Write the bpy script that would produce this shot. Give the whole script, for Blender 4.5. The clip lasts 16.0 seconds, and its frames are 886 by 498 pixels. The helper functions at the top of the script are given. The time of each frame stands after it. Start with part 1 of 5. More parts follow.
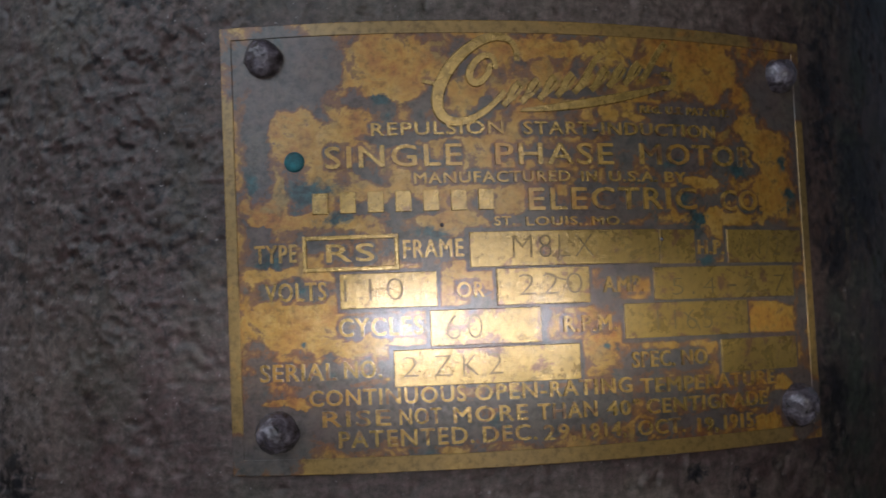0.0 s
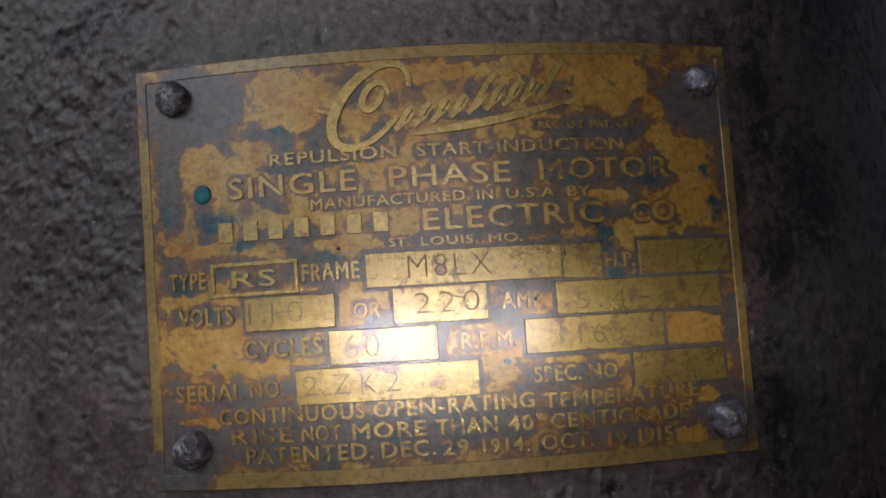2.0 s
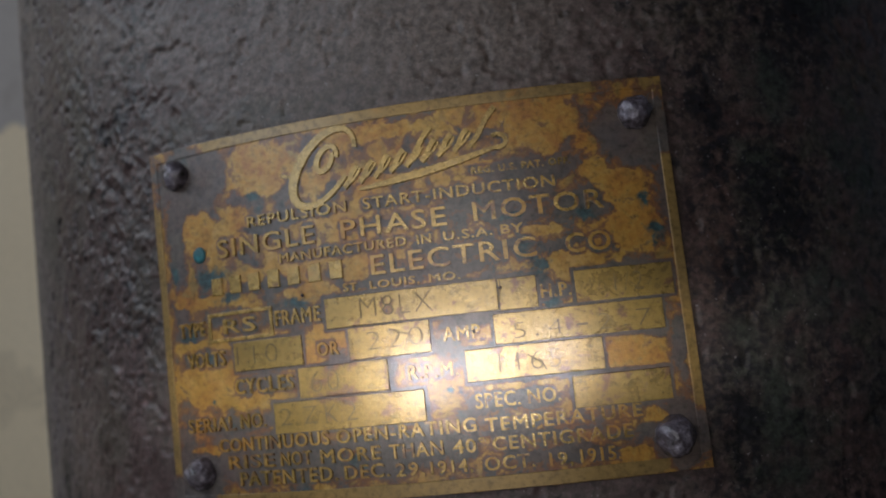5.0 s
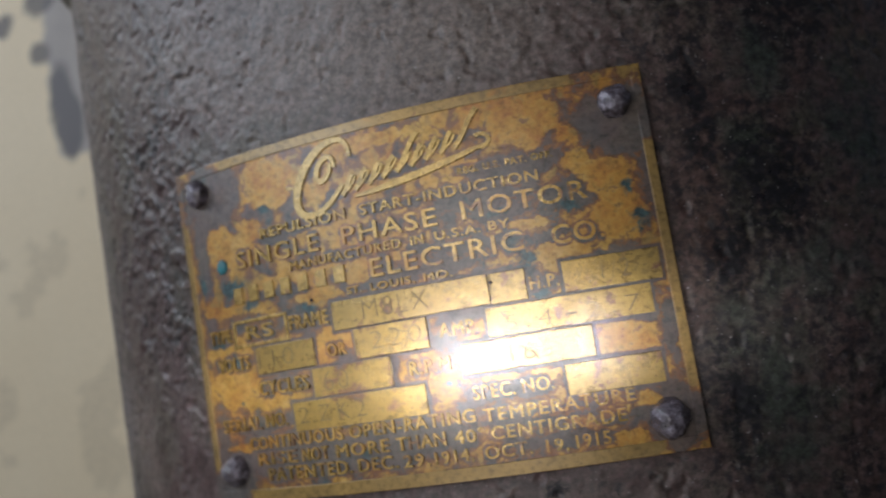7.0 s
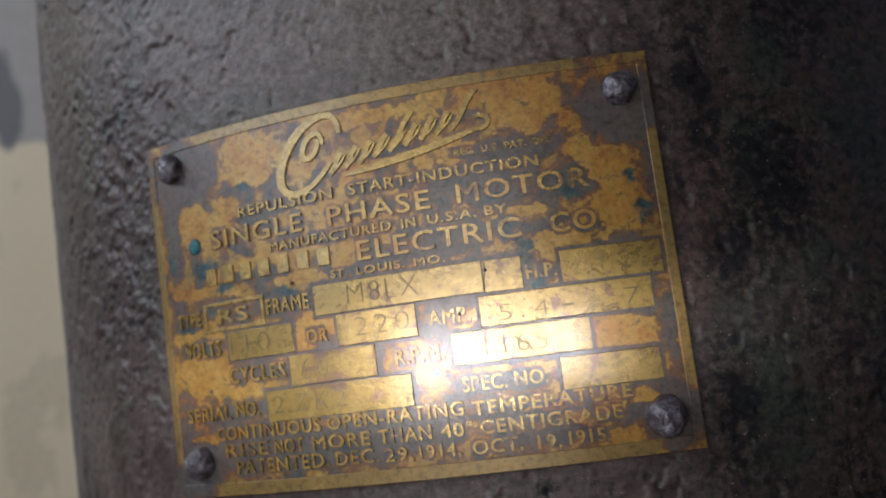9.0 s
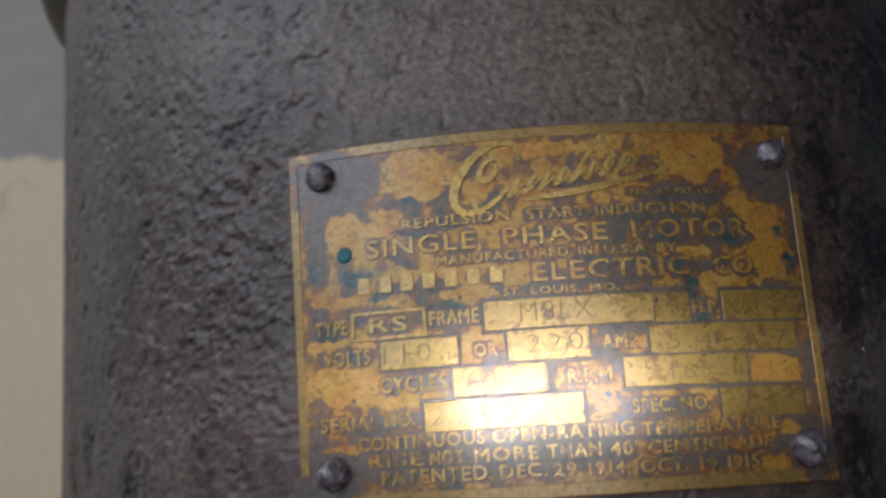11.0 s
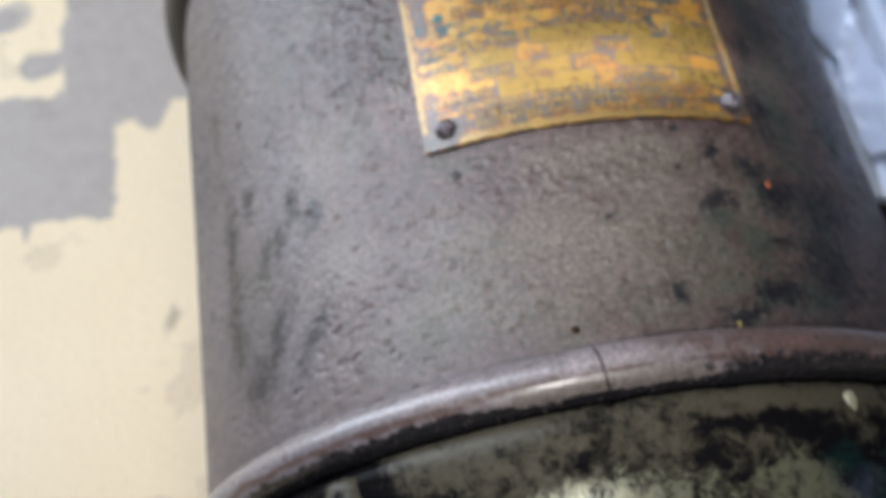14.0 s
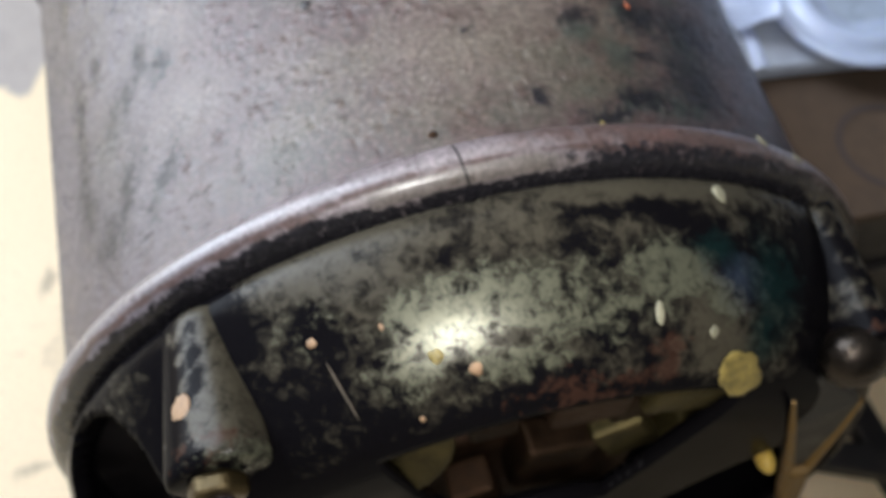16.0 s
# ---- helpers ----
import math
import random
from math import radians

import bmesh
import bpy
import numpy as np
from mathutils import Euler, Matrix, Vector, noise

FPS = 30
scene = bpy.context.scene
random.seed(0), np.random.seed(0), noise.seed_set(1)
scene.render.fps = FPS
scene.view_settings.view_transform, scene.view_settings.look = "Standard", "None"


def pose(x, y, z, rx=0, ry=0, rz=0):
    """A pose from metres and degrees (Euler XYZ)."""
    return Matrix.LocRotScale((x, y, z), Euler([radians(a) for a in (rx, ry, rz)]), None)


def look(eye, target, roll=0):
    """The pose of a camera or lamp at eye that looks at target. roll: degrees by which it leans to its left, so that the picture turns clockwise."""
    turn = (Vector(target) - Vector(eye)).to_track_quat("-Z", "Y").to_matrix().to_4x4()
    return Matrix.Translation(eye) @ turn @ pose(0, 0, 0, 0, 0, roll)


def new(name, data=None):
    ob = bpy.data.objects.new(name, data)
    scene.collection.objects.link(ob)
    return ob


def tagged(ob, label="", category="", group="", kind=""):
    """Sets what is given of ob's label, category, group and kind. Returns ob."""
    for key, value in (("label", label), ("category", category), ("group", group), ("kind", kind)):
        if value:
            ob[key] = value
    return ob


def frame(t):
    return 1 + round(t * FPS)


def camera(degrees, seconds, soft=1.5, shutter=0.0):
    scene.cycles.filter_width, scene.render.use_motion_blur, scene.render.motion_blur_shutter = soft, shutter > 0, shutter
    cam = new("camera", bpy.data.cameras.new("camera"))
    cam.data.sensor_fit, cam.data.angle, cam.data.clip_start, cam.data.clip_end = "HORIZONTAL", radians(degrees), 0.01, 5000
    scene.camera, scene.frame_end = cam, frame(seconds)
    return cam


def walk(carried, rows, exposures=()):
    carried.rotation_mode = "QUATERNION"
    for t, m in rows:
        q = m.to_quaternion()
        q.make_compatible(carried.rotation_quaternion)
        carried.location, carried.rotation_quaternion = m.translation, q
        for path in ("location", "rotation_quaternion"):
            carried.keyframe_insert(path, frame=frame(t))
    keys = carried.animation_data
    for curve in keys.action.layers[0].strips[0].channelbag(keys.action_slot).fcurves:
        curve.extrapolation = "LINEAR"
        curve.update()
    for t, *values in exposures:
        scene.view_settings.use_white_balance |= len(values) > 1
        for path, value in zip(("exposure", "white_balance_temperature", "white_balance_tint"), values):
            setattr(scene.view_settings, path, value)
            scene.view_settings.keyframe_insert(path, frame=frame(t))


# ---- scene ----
cam = camera(46.0, 16.0, soft=1.5, shutter=0.5)
cam.data.dof.use_dof, cam.data.dof.focus_distance, cam.data.dof.aperture_fstop = True, 0.164, 21.0
# seconds, eye in metres, turn in degrees
ROWS = [
    (0.0, -0.0535, -0.0107, 0.4638, 3.98, -12.70, -2.57),
    (0.5, -0.0409, -0.0120, 0.4669, 4.56, -10.24, -2.95),
    (1.0, -0.0285, -0.0128, 0.4689, 4.24, -6.84, -3.24),
    (1.5, -0.0167, -0.0122, 0.4718, 4.34, -4.83, -3.99),
    (2.0, -0.0108, -0.0114, 0.4747, 4.59, -3.03, -4.04),
    (2.5, -0.0033, -0.0103, 0.4758, 4.83, -0.93, -4.38),
    (3.0, 0.0040, -0.0103, 0.4754, 4.71, 1.47, -4.92),
    (3.5, 0.0122, -0.0116, 0.4764, 5.02, 2.71, -5.22),
    (4.0, 0.0210, -0.0085, 0.4755, 4.06, 6.09, -6.39),
    (4.5, 0.0311, -0.0098, 0.4860, 4.27, 9.28, -6.28),
    (4.7, 0.0391, -0.0116, 0.4873, 5.11, 11.02, -6.29),
    (6.8, 0.0737, -0.0157, 0.4830, 2.98, 19.78, -9.82),
    (7.0, 0.0774, -0.0140, 0.4862, 2.73, 21.21, -10.06),
    (7.5, 0.0773, -0.0181, 0.4863, 4.20, 22.52, -9.73),
    (8.0, 0.0747, -0.0185, 0.4826, 4.04, 20.42, -9.58),
    (8.2, 0.0743, -0.0180, 0.4816, 3.60, 20.14, -9.36),
    (10.5, 0.0043, -0.0199, 0.4842, 9.81, 4.87, -4.67),
    (11.0, -0.0186, -0.0299, 0.5005, 12.21, 1.38, -3.92),
    (11.5, -0.0324, -0.0595, 0.5249, 16.00, -0.20, -4.13),
    (12.0, -0.0436, -0.0878, 0.5322, 21.04, -1.40, -5.03),
    (12.5, -0.0543, -0.1277, 0.5421, 23.81, -1.21, -6.29),
    (13.0, -0.0736, -0.1680, 0.5530, 25.44, -2.42, -7.40),
    (13.5, -0.0827, -0.1875, 0.5556, 27.08, -2.62, -7.74),
    (14.0, -0.0827, -0.2041, 0.5575, 28.50, -2.41, -8.90),
    (14.5, -0.0746, -0.2221, 0.5540, 29.14, -2.28, -9.85),
    (15.0, -0.0723, -0.2323, 0.5385, 29.68, -3.57, -11.98),
    (15.5, -0.0734, -0.2428, 0.5282, 30.43, -4.15, -13.18),
    (16.0, -0.0734, -0.2549, 0.5148, 31.76, -4.66, -13.92),
]
walk(cam, [(t, pose(x, y, z, rx, ry, rz)) for t, x, y, z, rx, ry, rz in ROWS],
     exposures=[(0.0, -0.80), (4.5, -0.84), (7.0, -0.12), (7.5, 0.10), (8.0, -0.12), (10.5, -0.34), (11.0, -0.30), (11.5, 0.02), (12.5, 0.8), (13.5, 1.20), (14.5, 1.16), (16.0, 1.54)])

# ---- light ----
AXIS = 0.172          # height of the motor's axis over the floor
world = bpy.data.worlds.new("world")
scene.world = world
world.use_nodes = True
sky = world.node_tree.nodes.new("ShaderNodeTexSky")
sky.sky_type, sky.sun_disc = "NISHITA", False
sky.sun_elevation, sky.sun_rotation = radians(40), radians(-60)
world.node_tree.links.new(sky.outputs[0], world.node_tree.nodes["Background"].inputs[0])
world.node_tree.nodes["Background"].inputs[1].default_value = 0.1


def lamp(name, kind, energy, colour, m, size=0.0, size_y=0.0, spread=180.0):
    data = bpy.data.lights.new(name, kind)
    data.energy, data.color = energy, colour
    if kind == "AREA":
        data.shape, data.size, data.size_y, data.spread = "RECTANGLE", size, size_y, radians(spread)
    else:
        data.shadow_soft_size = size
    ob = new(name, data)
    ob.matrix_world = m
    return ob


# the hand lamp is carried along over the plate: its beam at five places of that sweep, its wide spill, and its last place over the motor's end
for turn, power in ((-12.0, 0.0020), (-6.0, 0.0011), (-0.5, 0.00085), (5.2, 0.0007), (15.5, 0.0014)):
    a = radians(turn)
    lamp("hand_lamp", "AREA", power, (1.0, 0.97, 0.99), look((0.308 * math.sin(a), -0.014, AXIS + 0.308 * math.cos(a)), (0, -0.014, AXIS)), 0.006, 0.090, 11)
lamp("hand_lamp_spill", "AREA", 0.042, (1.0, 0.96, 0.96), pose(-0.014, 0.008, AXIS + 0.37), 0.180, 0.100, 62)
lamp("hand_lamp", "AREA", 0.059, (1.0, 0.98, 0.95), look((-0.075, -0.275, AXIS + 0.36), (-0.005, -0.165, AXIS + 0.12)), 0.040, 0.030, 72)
# daylight from the doorway
lamp("doorway_light", "AREA", 24.0, (0.76, 0.86, 1.0), look((-1.15, 0.80, 1.10), (0, 0.1, 0.15)), 0.9, 2.0)


# ---- materials ----
def material(name):
    m = bpy.data.materials.new(name)
    m.use_nodes = True
    return m, m.node_tree.nodes, m.node_tree.links, m.node_tree.nodes["Principled BSDF"]


def put(links, a, b):
    links.new(a, b)
    return b


def noise_node(nodes, links, coord, scale, detail=4.0, rough=0.55, distort=0.0):
    n = nodes.new("ShaderNodeTexNoise")
    n.inputs["Scale"].default_value, n.inputs["Detail"].default_value = scale, detail
    n.inputs["Roughness"].default_value, n.inputs["Distortion"].default_value = rough, distort
    links.new(coord, n.inputs["Vector"])
    return n.outputs["Fac"]


def ramp(nodes, links, value, stops):
    r = nodes.new("ShaderNodeValToRGB")
    el = r.color_ramp.elements
    while len(el) < len(stops):
        el.new(0.5)
    for e, (p, c) in zip(el, stops):
        e.position = p
        e.color = (*c, 1.0) if isinstance(c, tuple) else (c, c, c, 1.0)
    links.new(value, r.inputs["Fac"])
    return r.outputs["Color"]


def mix(nodes, links, fac, a, b, kind="MIX"):
    m = nodes.new("ShaderNodeMix")
    m.data_type, m.blend_type = "RGBA", kind
    for sock, v in ((m.inputs["Factor"], fac), (m.inputs["A"], a), (m.inputs["B"], b)):
        if isinstance(v, tuple):
            sock.default_value = (*v, 1.0)
        elif isinstance(v, float):
            sock.default_value = v
        else:
            links.new(v, sock)
    return m.outputs["Result"]


def calc(nodes, links, op, a, b=0.0, c=None):
    m = nodes.new("ShaderNodeMath")
    m.operation = op
    m.use_clamp = op == "MULTIPLY_ADD"
    for i, v in enumerate((a, b) if c is None else (a, b, c)):
        if isinstance(v, (int, float)):
            m.inputs[i].default_value = v
        else:
            links.new(v, m.inputs[i])
    return m.outputs[0]


def bump(nodes, links, height, strength, distance, before=None):
    b = nodes.new("ShaderNodeBump")
    b.inputs["Strength"].default_value, b.inputs["Distance"].default_value = strength, distance
    links.new(height, b.inputs["Height"])
    if before is not None:
        links.new(before, b.inputs["Normal"])
    return b.outputs["Normal"]


def coords(nodes):
    return nodes.new("ShaderNodeTexCoord").outputs["Object"]


def channels(nodes, links, name):
    a = nodes.new("ShaderNodeAttribute")
    a.attribute_name = name
    s = nodes.new("ShaderNodeSeparateColor")
    links.new(a.outputs["Color"], s.inputs[0])
    return s.outputs[0], s.outputs[1], s.outputs[2]


def edged(nodes, links, mask, grain, spread, sharp):
    """A mask with its edge broken up by a grain."""
    off = calc(nodes, links, "MULTIPLY", calc(nodes, links, "SUBTRACT", grain, 0.5), spread)
    v = calc(nodes, links, "ADD", mask, off)
    return calc(nodes, links, "MULTIPLY_ADD", calc(nodes, links, "SUBTRACT", v, 0.5), sharp, 0.5)


def tinted(nodes, links, mask, grain, spread, sharp, most):
    """A broken-edged mask that is nothing where the plain mask is nothing."""
    near = calc(nodes, links, "MINIMUM", calc(nodes, links, "MULTIPLY", mask, 5.0), most)
    return calc(nodes, links, "MULTIPLY", edged(nodes, links, mask, grain, spread, sharp), near)


def plain(name, colour, rough, metal=0.0, vary=0.25, scale=60.0, relief=0.0):
    """A surface of one colour with grain, blotches and a little relief."""
    m, nodes, links, bsdf = material(name)
    co = coords(nodes)
    n1 = noise_node(nodes, links, co, scale, 5)
    n2 = noise_node(nodes, links, co, scale * 8, 3)
    v = calc(nodes, links, "ADD", calc(nodes, links, "MULTIPLY", n1, 0.7), calc(nodes, links, "MULTIPLY", n2, 0.3))
    lo = tuple(c * (1 - vary) for c in colour)
    hi = tuple(min(1.0, c * (1 + vary)) for c in colour)
    put(links, ramp(nodes, links, v, [(0.3, lo), (0.7, hi)]), bsdf.inputs["Base Color"])
    put(links, ramp(nodes, links, n1, [(0.3, max(0.02, rough - 0.1)), (0.7, min(1.0, rough + 0.1))]), bsdf.inputs["Roughness"])
    bsdf.inputs["Metallic"].default_value = metal
    if relief:
        put(links, bump(nodes, links, n2, 0.6, relief), bsdf.inputs["Normal"])
    return m


def plate_material(name, clean, metal, rough, gloss):
    """Old brass: tarnish, orange patina and verdigris over it, from the attribute 'patina'."""
    m, nodes, links, bsdf = material(name)
    co = coords(nodes)
    dark, orange, green = channels(nodes, links, "patina")
    fine = noise_node(nodes, links, co, 900, 5, 0.65)
    mid = noise_node(nodes, links, co, 260, 7, 0.7, 0.3)
    mot = noise_node(nodes, links, co, 210, 8, 0.72, 0.4)
    big = noise_node(nodes, links, co, 70, 4)
    base = mix(nodes, links, big, tuple(c * 0.8 for c in clean), tuple(c * 1.2 for c in clean))
    om = edged(nodes, links, orange, mid, 1.5, 4.0)
    dm = edged(nodes, links, dark, mot, 1.7, 4.0)
    dirt = noise_node(nodes, links, co, 520, 6, 0.7, 0.3)
    gm = edged(nodes, links, green, mot, 1.7, 4.0)
    oc = ramp(nodes, links, mot, [(0.26, (0.110, 0.034, 0.010)), (0.38, (0.32, 0.120, 0.012)), (0.50, (0.42, 0.205, 0.024)), (0.64, (0.44, 0.285, 0.062))])
    gold = ramp(nodes, links, mid, [(0.34, (0.18, 0.092, 0.012)), (0.48, (0.34, 0.205, 0.036)), (0.62, (0.47, 0.335, 0.110))])
    oc = mix(nodes, links, ramp(nodes, links, big, [(0.44, 0.0), (0.62, 0.60)]), oc, gold)
    dc = ramp(nodes, links, big, [(0.36, (0.058, 0.040, 0.046)), (0.5, (0.052, 0.048, 0.060)), (0.62, (0.042, 0.054, 0.064))])
    dc = mix(nodes, links, ramp(nodes, links, dirt, [(0.40, 0.0), (0.62, 0.75)]), dc, (0.084, 0.075, 0.075))
    dc = mix(nodes, links, ramp(nodes, links, dirt, [(0.30, 0.8), (0.44, 0.0)]), dc, (0.016, 0.019, 0.024))
    gc = ramp(nodes, links, fine, [(0.3, (0.012, 0.026, 0.032)), (0.7, (0.030, 0.085, 0.090))])
    c = mix(nodes, links, calc(nodes, links, "MULTIPLY", om, 0.95), base, oc)
    c = mix(nodes, links, ramp(nodes, links, big, [(0.35, 0.16), (0.65, 0.0)]), c, (0.085, 0.088, 0.078))
    c = mix(nodes, links, calc(nodes, links, "MULTIPLY", dm, 0.9), c, dc)
    # a red-brown fringe where the tarnish thins out
    part_way = calc(nodes, links, "MINIMUM", calc(nodes, links, "MAXIMUM", dm, 0.0), 1.0)
    fringe = calc(nodes, links, "MULTIPLY", part_way, calc(nodes, links, "SUBTRACT", 1.0, part_way))
    c = mix(nodes, links, calc(nodes, links, "MULTIPLY", fringe, 2.6), c, (0.130, 0.044, 0.024))
    c = mix(nodes, links, gm, c, gc)
    speck = ramp(nodes, links, fine, [(0.34, 0.25), (0.48, 1.0), (0.68, 1.35)])
    c = mix(nodes, links, 0.5, c, speck, "MULTIPLY")
    put(links, c, bsdf.inputs["Base Color"])
    worn = calc(nodes, links, "MAXIMUM", calc(nodes, links, "MULTIPLY", om, 0.55), calc(nodes, links, "MAXIMUM", dm, gm))
    put(links, calc(nodes, links, "MULTIPLY_ADD", worn, -metal * 0.55, metal), bsdf.inputs["Metallic"])
    r = calc(nodes, links, "MULTIPLY_ADD", worn, 0.12, rough)
    put(links, calc(nodes, links, "MULTIPLY_ADD", calc(nodes, links, "SUBTRACT", mid, 0.5), 0.25, r), bsdf.inputs["Roughness"])
    bsdf.inputs["Coat Weight"].default_value, bsdf.inputs["Coat Roughness"].default_value, bsdf.inputs["Coat IOR"].default_value = gloss, 0.22, 1.6
    n = bump(nodes, links, dirt, 0.34, 0.0004)
    put(links, bump(nodes, links, fine, 0.26, 0.00015, n), bsdf.inputs["Normal"])
    return m


def iron_material(name, base_lo, base_hi, rough, pits, mottle, gloss=0.02, stain=0.6, red=((0.072, 0.040, 0.026), (0.046, 0.050, 0.034)), shine=0.42):
    """Grimy painted cast iron; attribute 'grime': black patches, rust and green, pale scuffs, with some shade and
    lamplight painted in.
    """
    m, nodes, links, bsdf = material(name)
    co = coords(nodes)
    black, rust, pale = channels(nodes, links, "grime")
    olive, cool_sheen, teal = channels(nodes, links, "tint")
    fine = noise_node(nodes, links, co, 1000, 5, 0.65)
    mid = noise_node(nodes, links, co, 190, 6, 0.62, 0.2)
    big = noise_node(nodes, links, co, 32, 5)
    c = mix(nodes, links, ramp(nodes, links, mid, [(0.3, 0.0), (0.7, 1.0)]), base_lo, base_hi)
    c = mix(nodes, links, ramp(nodes, links, big, [(0.35, 0.0), (0.65, 0.55)]), c, tuple(x * 0.62 for x in base_hi))
    c = mix(nodes, links, calc(nodes, links, "MULTIPLY", edged(nodes, links, pale, mid, 1.0, 1.3), 0.70), c, (0.152, 0.126, 0.108))
    c = mix(nodes, links, tinted(nodes, links, olive, mid, 1.2, 1.5, 0.50), c, (0.100, 0.089, 0.062))
    # bluish doorway sheen, put into the base colour
    c = mix(nodes, links, tinted(nodes, links, cool_sheen, mid, 1.0, 1.4, 0.55), c, (0.096, 0.090, 0.108))
    c = mix(nodes, links, tinted(nodes, links, teal, mid, 1.8, 2.0, 0.75), c, (0.016, 0.034, 0.030))
    c = mix(nodes, links, calc(nodes, links, "MULTIPLY", edged(nodes, links, rust, mid, 1.4, 2.2), stain), c,
            ramp(nodes, links, big, [(0.32, red[0]), (0.45, red[1])]))
    spots = noise_node(nodes, links, co, 520, 5, 0.7, 0.4)
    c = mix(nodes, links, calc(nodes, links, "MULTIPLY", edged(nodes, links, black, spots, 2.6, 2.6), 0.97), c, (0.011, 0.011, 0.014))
    c = mix(nodes, links, mottle, c, ramp(nodes, links, fine, [(0.3, 0.45), (0.5, 1.0)]), "MULTIPLY")
    h = noise_node(nodes, links, co, 640, 8, 0.72)
    # shade in the pits and glints on lump tops, coloured in with dirt and dust
    c = mix(nodes, links, min(1.0, mottle * 1.5), c, ramp(nodes, links, h, [(0.36, 0.12), (0.49, 0.85), (0.62, (1.75, 1.65, 1.75))]), "MULTIPLY")
    dust = noise_node(nodes, links, co, 1300, 2, 0.5)
    c = mix(nodes, links, calc(nodes, links, "MULTIPLY", ramp(nodes, links, dust, [(0.70, 0.0), (0.76, 1.0)]), 0.6), c, (0.30, 0.28, 0.29))
    put(links, c, bsdf.inputs["Base Color"])
    r = ramp(nodes, links, mid, [(0.3, rough - 0.1), (0.7, rough + 0.12)])
    put(links, calc(nodes, links, "MULTIPLY_ADD", edged(nodes, links, black, mid, 1.0, 3.0), -0.08, r), bsdf.inputs["Roughness"])
    put(links, calc(nodes, links, "MULTIPLY_ADD", edged(nodes, links, black, mid, 1.0, 3.0), -0.45 * shine, shine), bsdf.inputs["Specular IOR Level"])
    n = bump(nodes, links, h, 0.5, pits)
    put(links, bump(nodes, links, fine, 0.35, pits * 0.4, n), bsdf.inputs["Normal"])
    bsdf.inputs["Coat Weight"].default_value, bsdf.inputs["Coat Roughness"].default_value = gloss, 0.22
    return m


def bell_material():
    """Black enamel, chipped and rubbed through to greenish grey metal and rust."""
    m, nodes, links, bsdf = material("worn_enamel")
    co = coords(nodes)
    bare, rust, pale = channels(nodes, links, "grime")
    blue, green, _ = channels(nodes, links, "tint")
    fine = noise_node(nodes, links, co, 800, 5, 0.65)
    mid = noise_node(nodes, links, co, 240, 9, 0.76, 0.4)
    big = noise_node(nodes, links, co, 30, 4)
    grey = mix(nodes, links, mid, (0.046, 0.050, 0.036), (0.150, 0.147, 0.097))
    bm = edged(nodes, links, bare, mid, 2.0, 3.0)
    c = mix(nodes, links, bm, (0.0042, 0.0038, 0.0046), grey)
    brown = mix(nodes, links, mid, (0.032, 0.027, 0.019), (0.068, 0.060, 0.042))
    pm = calc(nodes, links, "MULTIPLY", edged(nodes, links, pale, mid, 1.6, 2.4), calc(nodes, links, "SUBTRACT", 1.0, bm))
    c = mix(nodes, links, pm, c, brown)
    # bluish sheen on the enamel, mixed in as colour
    c = mix(nodes, links, tinted(nodes, links, blue, mid, 1.6, 1.8, 0.6), c, (0.030, 0.042, 0.066))
    c = mix(nodes, links, tinted(nodes, links, green, mid, 1.9, 2.2, 0.55), c, (0.005, 0.020, 0.019))
    spot = noise_node(nodes, links, co, 330, 4, 0.6, 0.3)
    c = mix(nodes, links, tinted(nodes, links, rust, spot, 2.2, 3.2, 0.6), c, (0.050, 0.024, 0.016))
    c = mix(nodes, links, 0.5, c, ramp(nodes, links, fine, [(0.3, 0.4), (0.5, 1.0)]), "MULTIPLY")
    put(links, c, bsdf.inputs["Base Color"])
    bared, browned = (calc(nodes, links, "MINIMUM", calc(nodes, links, "MAXIMUM", q, 0.0), 1.0) for q in (bm, pm))
    put(links, calc(nodes, links, "MULTIPLY_ADD", calc(nodes, links, "MAXIMUM", bared, browned), 0.12, 0.22), bsdf.inputs["Roughness"])
    put(links, calc(nodes, links, "MULTIPLY", bared, 0.35), bsdf.inputs["Metallic"])
    put(links, calc(nodes, links, "MULTIPLY_ADD", calc(nodes, links, "MAXIMUM", bared, calc(nodes, links, "MULTIPLY", browned, 0.3)), 0.38, 0.02), bsdf.inputs["Specular IOR Level"])
    n = bump(nodes, links, bm, 0.12, 0.0001)
    n = bump(nodes, links, big, 0.15, 0.001, n)
    put(links, bump(nodes, links, fine, 0.10, 0.0001, n), bsdf.inputs["Normal"])
    return m


